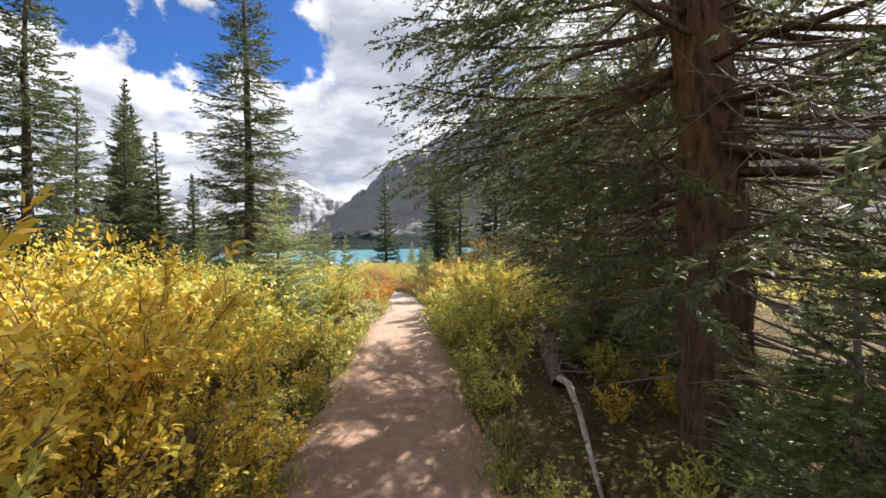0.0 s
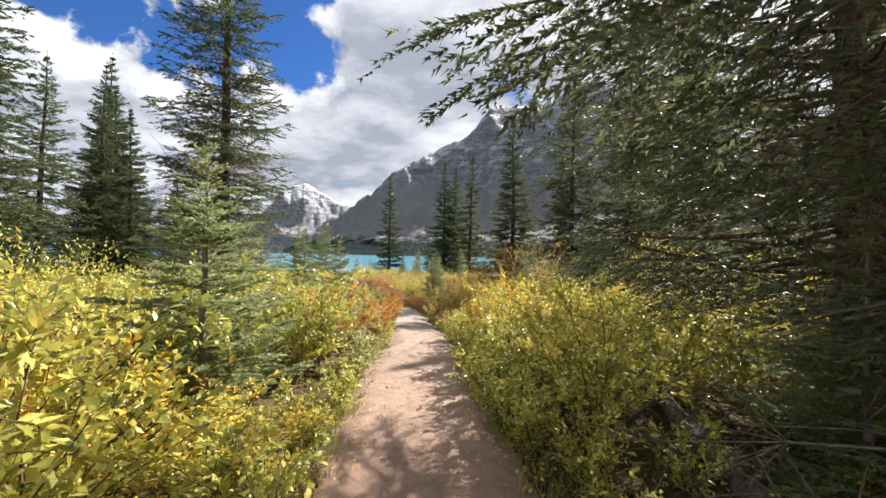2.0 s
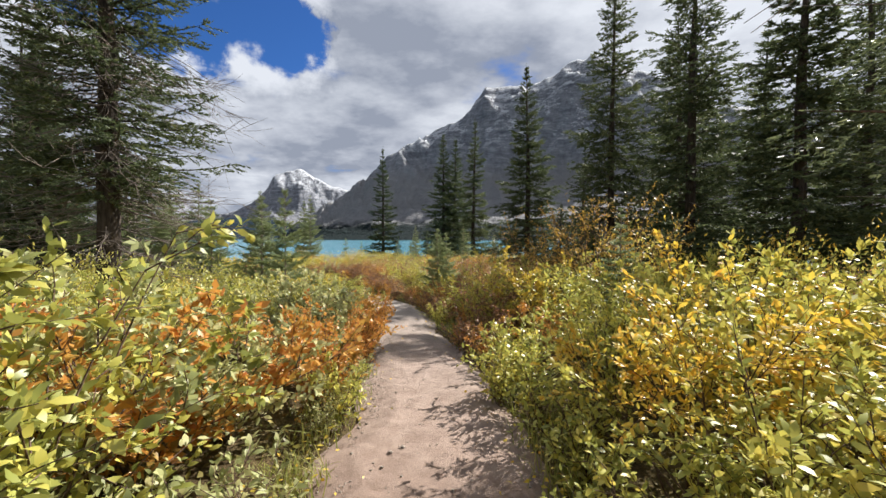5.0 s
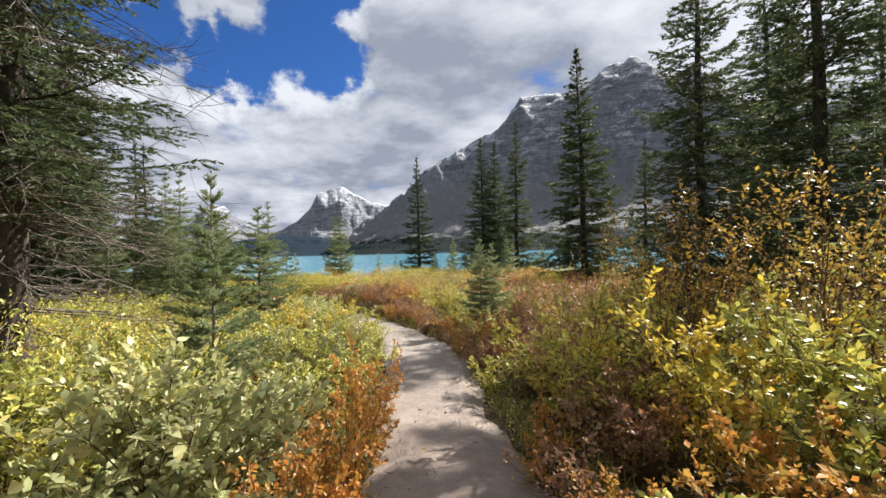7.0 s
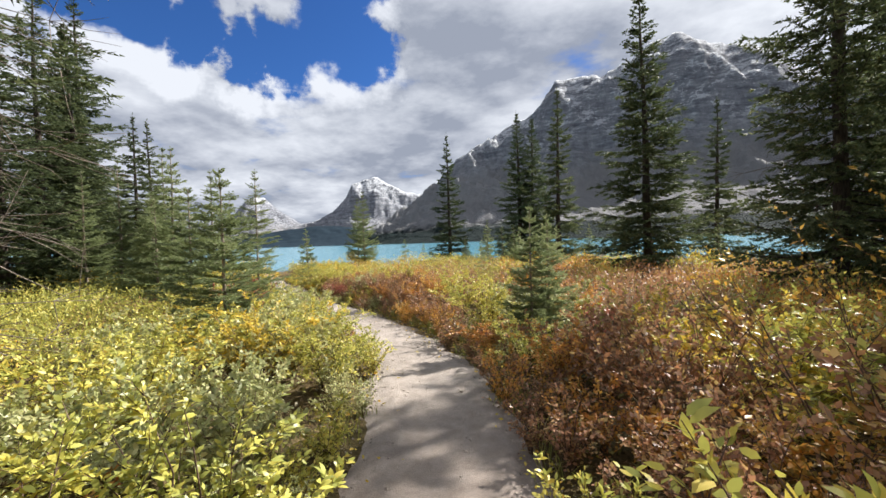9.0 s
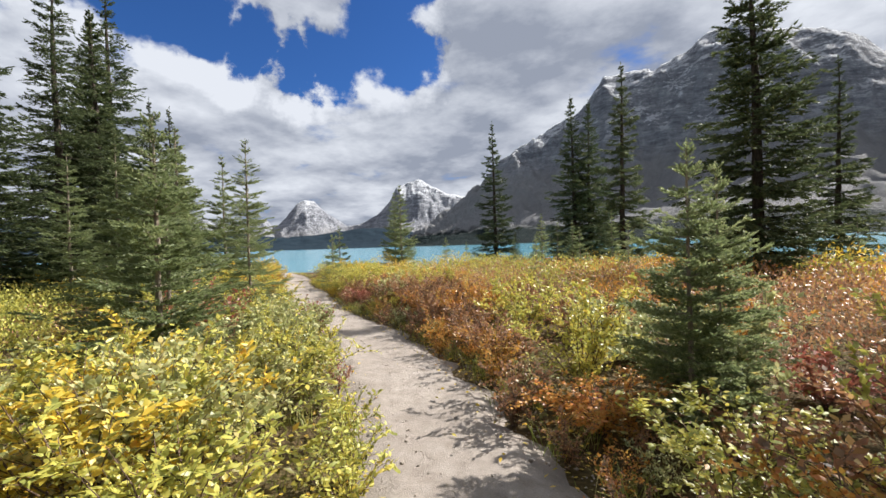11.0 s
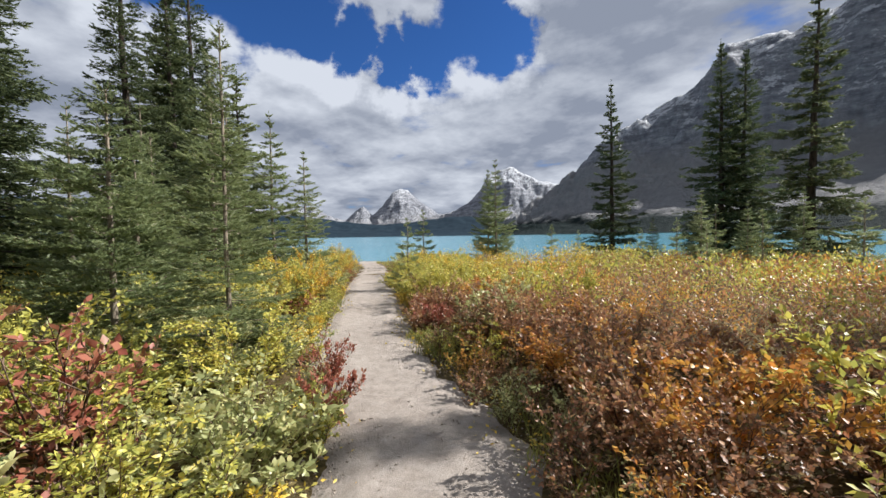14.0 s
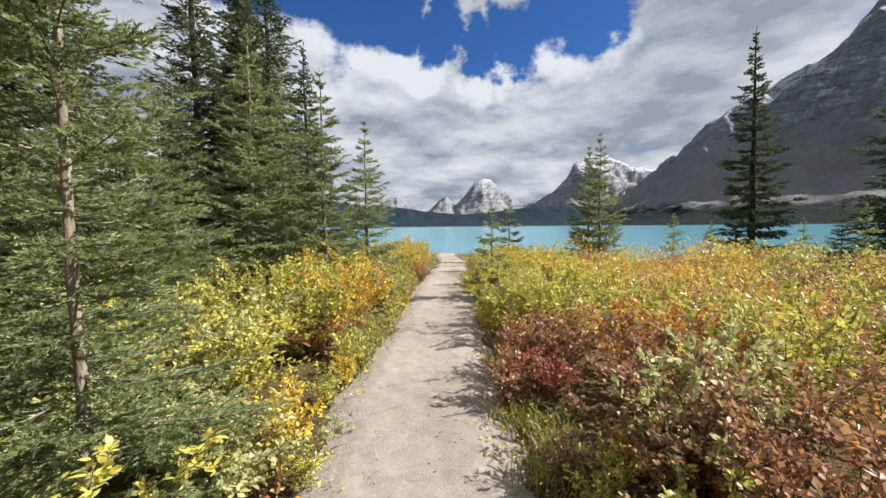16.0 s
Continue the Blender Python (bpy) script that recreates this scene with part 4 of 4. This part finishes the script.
        tagged(new("thicket", link_mesh("thicket", np.concatenate(vs), np.concatenate(fs), MAT[key])), label[key], "shrubs", kind="stuff")


build_trees()
build_shrubs()


# ---- deadfall, grass, grit ----
def build_log():
    rng = np.random.default_rng(4)
    root = tagged(new("fallen_log"), "weathered grey fallen log with a bleached split end beside the trail", "log")
    pts = np.array([(1.55, 7.4, 0.58), (1.3, 6.4, 0.56), (1.12, 5.4, 0.54), (0.98, 4.5, 0.53), (0.9, 4.0, 0.53)])
    v, f = tubes([(pts, (0.06, 0.085, 0.10, 0.10, 0.085))], 9)
    part("trunk", link_mesh("trunk", v + rng.normal(0, 0.006, v.shape), f, MAT["log"], True), root)
    pts = np.array([(0.9, 4.05, 0.58), (0.86, 3.6, 0.68), (0.80, 3.1, 0.60), (0.68, 2.5, 0.52), (0.58, 2.0, 0.46)])
    v, f = tubes([(pts, (0.034, 0.032, 0.027, 0.022, 0.012))], 7)
    part("bleached_limb", link_mesh("bleached_limb", v + rng.normal(0, 0.004, v.shape), f, MAT["bleached"], True), root, "bleached bare limb")
    lines = []
    for k in range(26):
        y = rng.uniform(4.0, 7.2)
        x = np.interp(y, (4, 7.4), (0.9, 1.55))
        d = unit(rng.normal(0, 1, 3) * (1, 0.6, 0.5) + (0, 0, 0.35))
        ln = rng.uniform(0.2, 0.6)
        p = np.array([x, y, 0.62])
        lines.append((np.array([p, p + d * ln * 0.6, p + d * ln + rng.normal(0, 0.05, 3)]), (0.010, 0.007, 0.003)))
    v, f = tubes(lines, 4)
    tagged(part("deadwood", link_mesh("deadwood", v, f, MAT["dead"]), root, "bare broken twigs"), kind="stuff")


def build_grass():
    """Grass tufts and fallen leaves along both edges of the trail."""
    rng = np.random.default_rng(14)
    line = TRAIL_LINE
    t = unit(np.gradient(line, axis=0))
    nrm = np.stack([t[:, 1], -t[:, 0]], -1)
    blades = []
    for _ in range(900):
        i = rng.integers(20, len(line) - 30)
        side = rng.choice((-1, 1))
        c = line[i] + nrm[i] * side * rng.uniform(0.66, 1.05)
        if rng.random() > (0.9 if 2 < c[1] < 14 else 0.35):
            continue
        n = rng.integers(14, 30)
        p = np.column_stack([c + rng.normal(0, 0.07, (n, 2)), np.zeros(n)])
        p[:, 2] = land(p[:, 0], p[:, 1]) - 0.03
        h = rng.uniform(0.10, 0.30) * rng.uniform(0.6, 1.2, n)
        lean = np.column_stack([rng.normal(0, 0.45, (n, 2)), np.ones(n)])
        mid, tip = p + lean * (0.6, 0.6, 1) * h[:, None] * 0.6, p + lean * (1.3, 1.3, 0.9) * h[:, None]
        w = np.column_stack([rng.normal(size=(n, 2)), np.zeros(n)])
        w = unit(w) * 0.0035
        blades.append(np.stack([p - w, p + w, mid + w * 0.8, mid - w * 0.8, tip], 1).reshape(-1, 3))
    v = np.concatenate(blades)
    k = np.arange(len(v) // 5)[:, None] * 5
    f = np.concatenate([k + (0, 1, 2), k + (0, 2, 3), k + (3, 2, 4)])
    tagged(new("grass", link_mesh("grass", v, f, MAT["grass"])), "dry yellow-green grass along the trail edges", "grass", kind="stuff")
    n = 5200
    i = rng.integers(10, len(line) - 20, n)
    off = rng.choice((-1, 1), n) * (0.92 - np.abs(rng.normal(0, 0.22, n)))
    xy = line[i] + nrm[i] * off[:, None] + rng.normal(0, 0.08, (n, 2))
    p = np.column_stack([xy, land(xy[:, 0], xy[:, 1]) + 0.045])
    v, f = leaves(rng, p, rng.normal(0, 1, (n, 3)) * (1, 1, 0.15), 0.04, LEAF_SIMPLE, LEAF_SIMPLE_FACES, 1.3)
    tagged(new("fallen_leaves", link_mesh("fallen_leaves", v, f, MAT["gold"])), "small yellow and brown fallen leaves on the trail edges", "leaves", kind="stuff")
    # low herbs and litter under the shrubs
    n = 26000
    i = rng.integers(20, len(line) - 60, n)
    off = rng.choice((-1, 1), n) * rng.uniform(0.72, 3.6, n)
    xy = line[i] + nrm[i] * off[:, None] + rng.normal(0, 0.15, (n, 2))
    ok = np.array([trail_distance(*p)[0] > 0.72 for p in xy])
    xy = xy[ok]
    p = np.column_stack([xy, land(xy[:, 0], xy[:, 1]) + 0.02 + np.abs(rng.normal(0, 0.09, len(xy)))])
    v, f = leaves(rng, p, rng.normal(0, 1, (len(xy), 3)) * (1, 1, 0.5), 0.06, LEAF_SIMPLE, LEAF_SIMPLE_FACES, 1.2)
    tagged(new("undergrowth", link_mesh("undergrowth", v, f, MAT["herb"])), "low green and brown herbs and litter under the shrubs", "undergrowth", kind="stuff")
    # grit and pebbles
    n = 11000
    i = rng.integers(10, len(line) - 20, n)
    off = rng.choice((-1, 1), n) * (0.82 * rng.random(n) ** 0.45)
    xy = line[i] + nrm[i] * off[:, None] + rng.normal(0, 0.05, (n, 2))
    r = rng.uniform(0.004, 0.011, n) * np.where(rng.random(n) < 0.05, 2.2, 1)
    c = np.column_stack([xy, land(xy[:, 0], xy[:, 1]) + 0.022])
    octa = np.array([(1, 0, 0), (-1, 0, 0), (0, 1, 0), (0, -1, 0), (0, 0, 0.7), (0, 0, -0.7)])
    of = np.array([(0, 2, 4), (2, 1, 4), (1, 3, 4), (3, 0, 4), (2, 0, 5), (1, 2, 5), (3, 1, 5), (0, 3, 5)])
    v = c[:, None] + octa[None] * r[:, None, None] * rng.uniform(0.7, 1.3, (n, 6, 1))
    f = (np.arange(n) * 6)[:, None, None] + of[None]
    tagged(new("pebbles", link_mesh("pebbles", v.reshape(-1, 3), f.reshape(-1, 3), MAT["stone"], True)), "loose pale pebbles and grit on the trail", "pebbles", kind="stuff")


build_log()
build_grass()
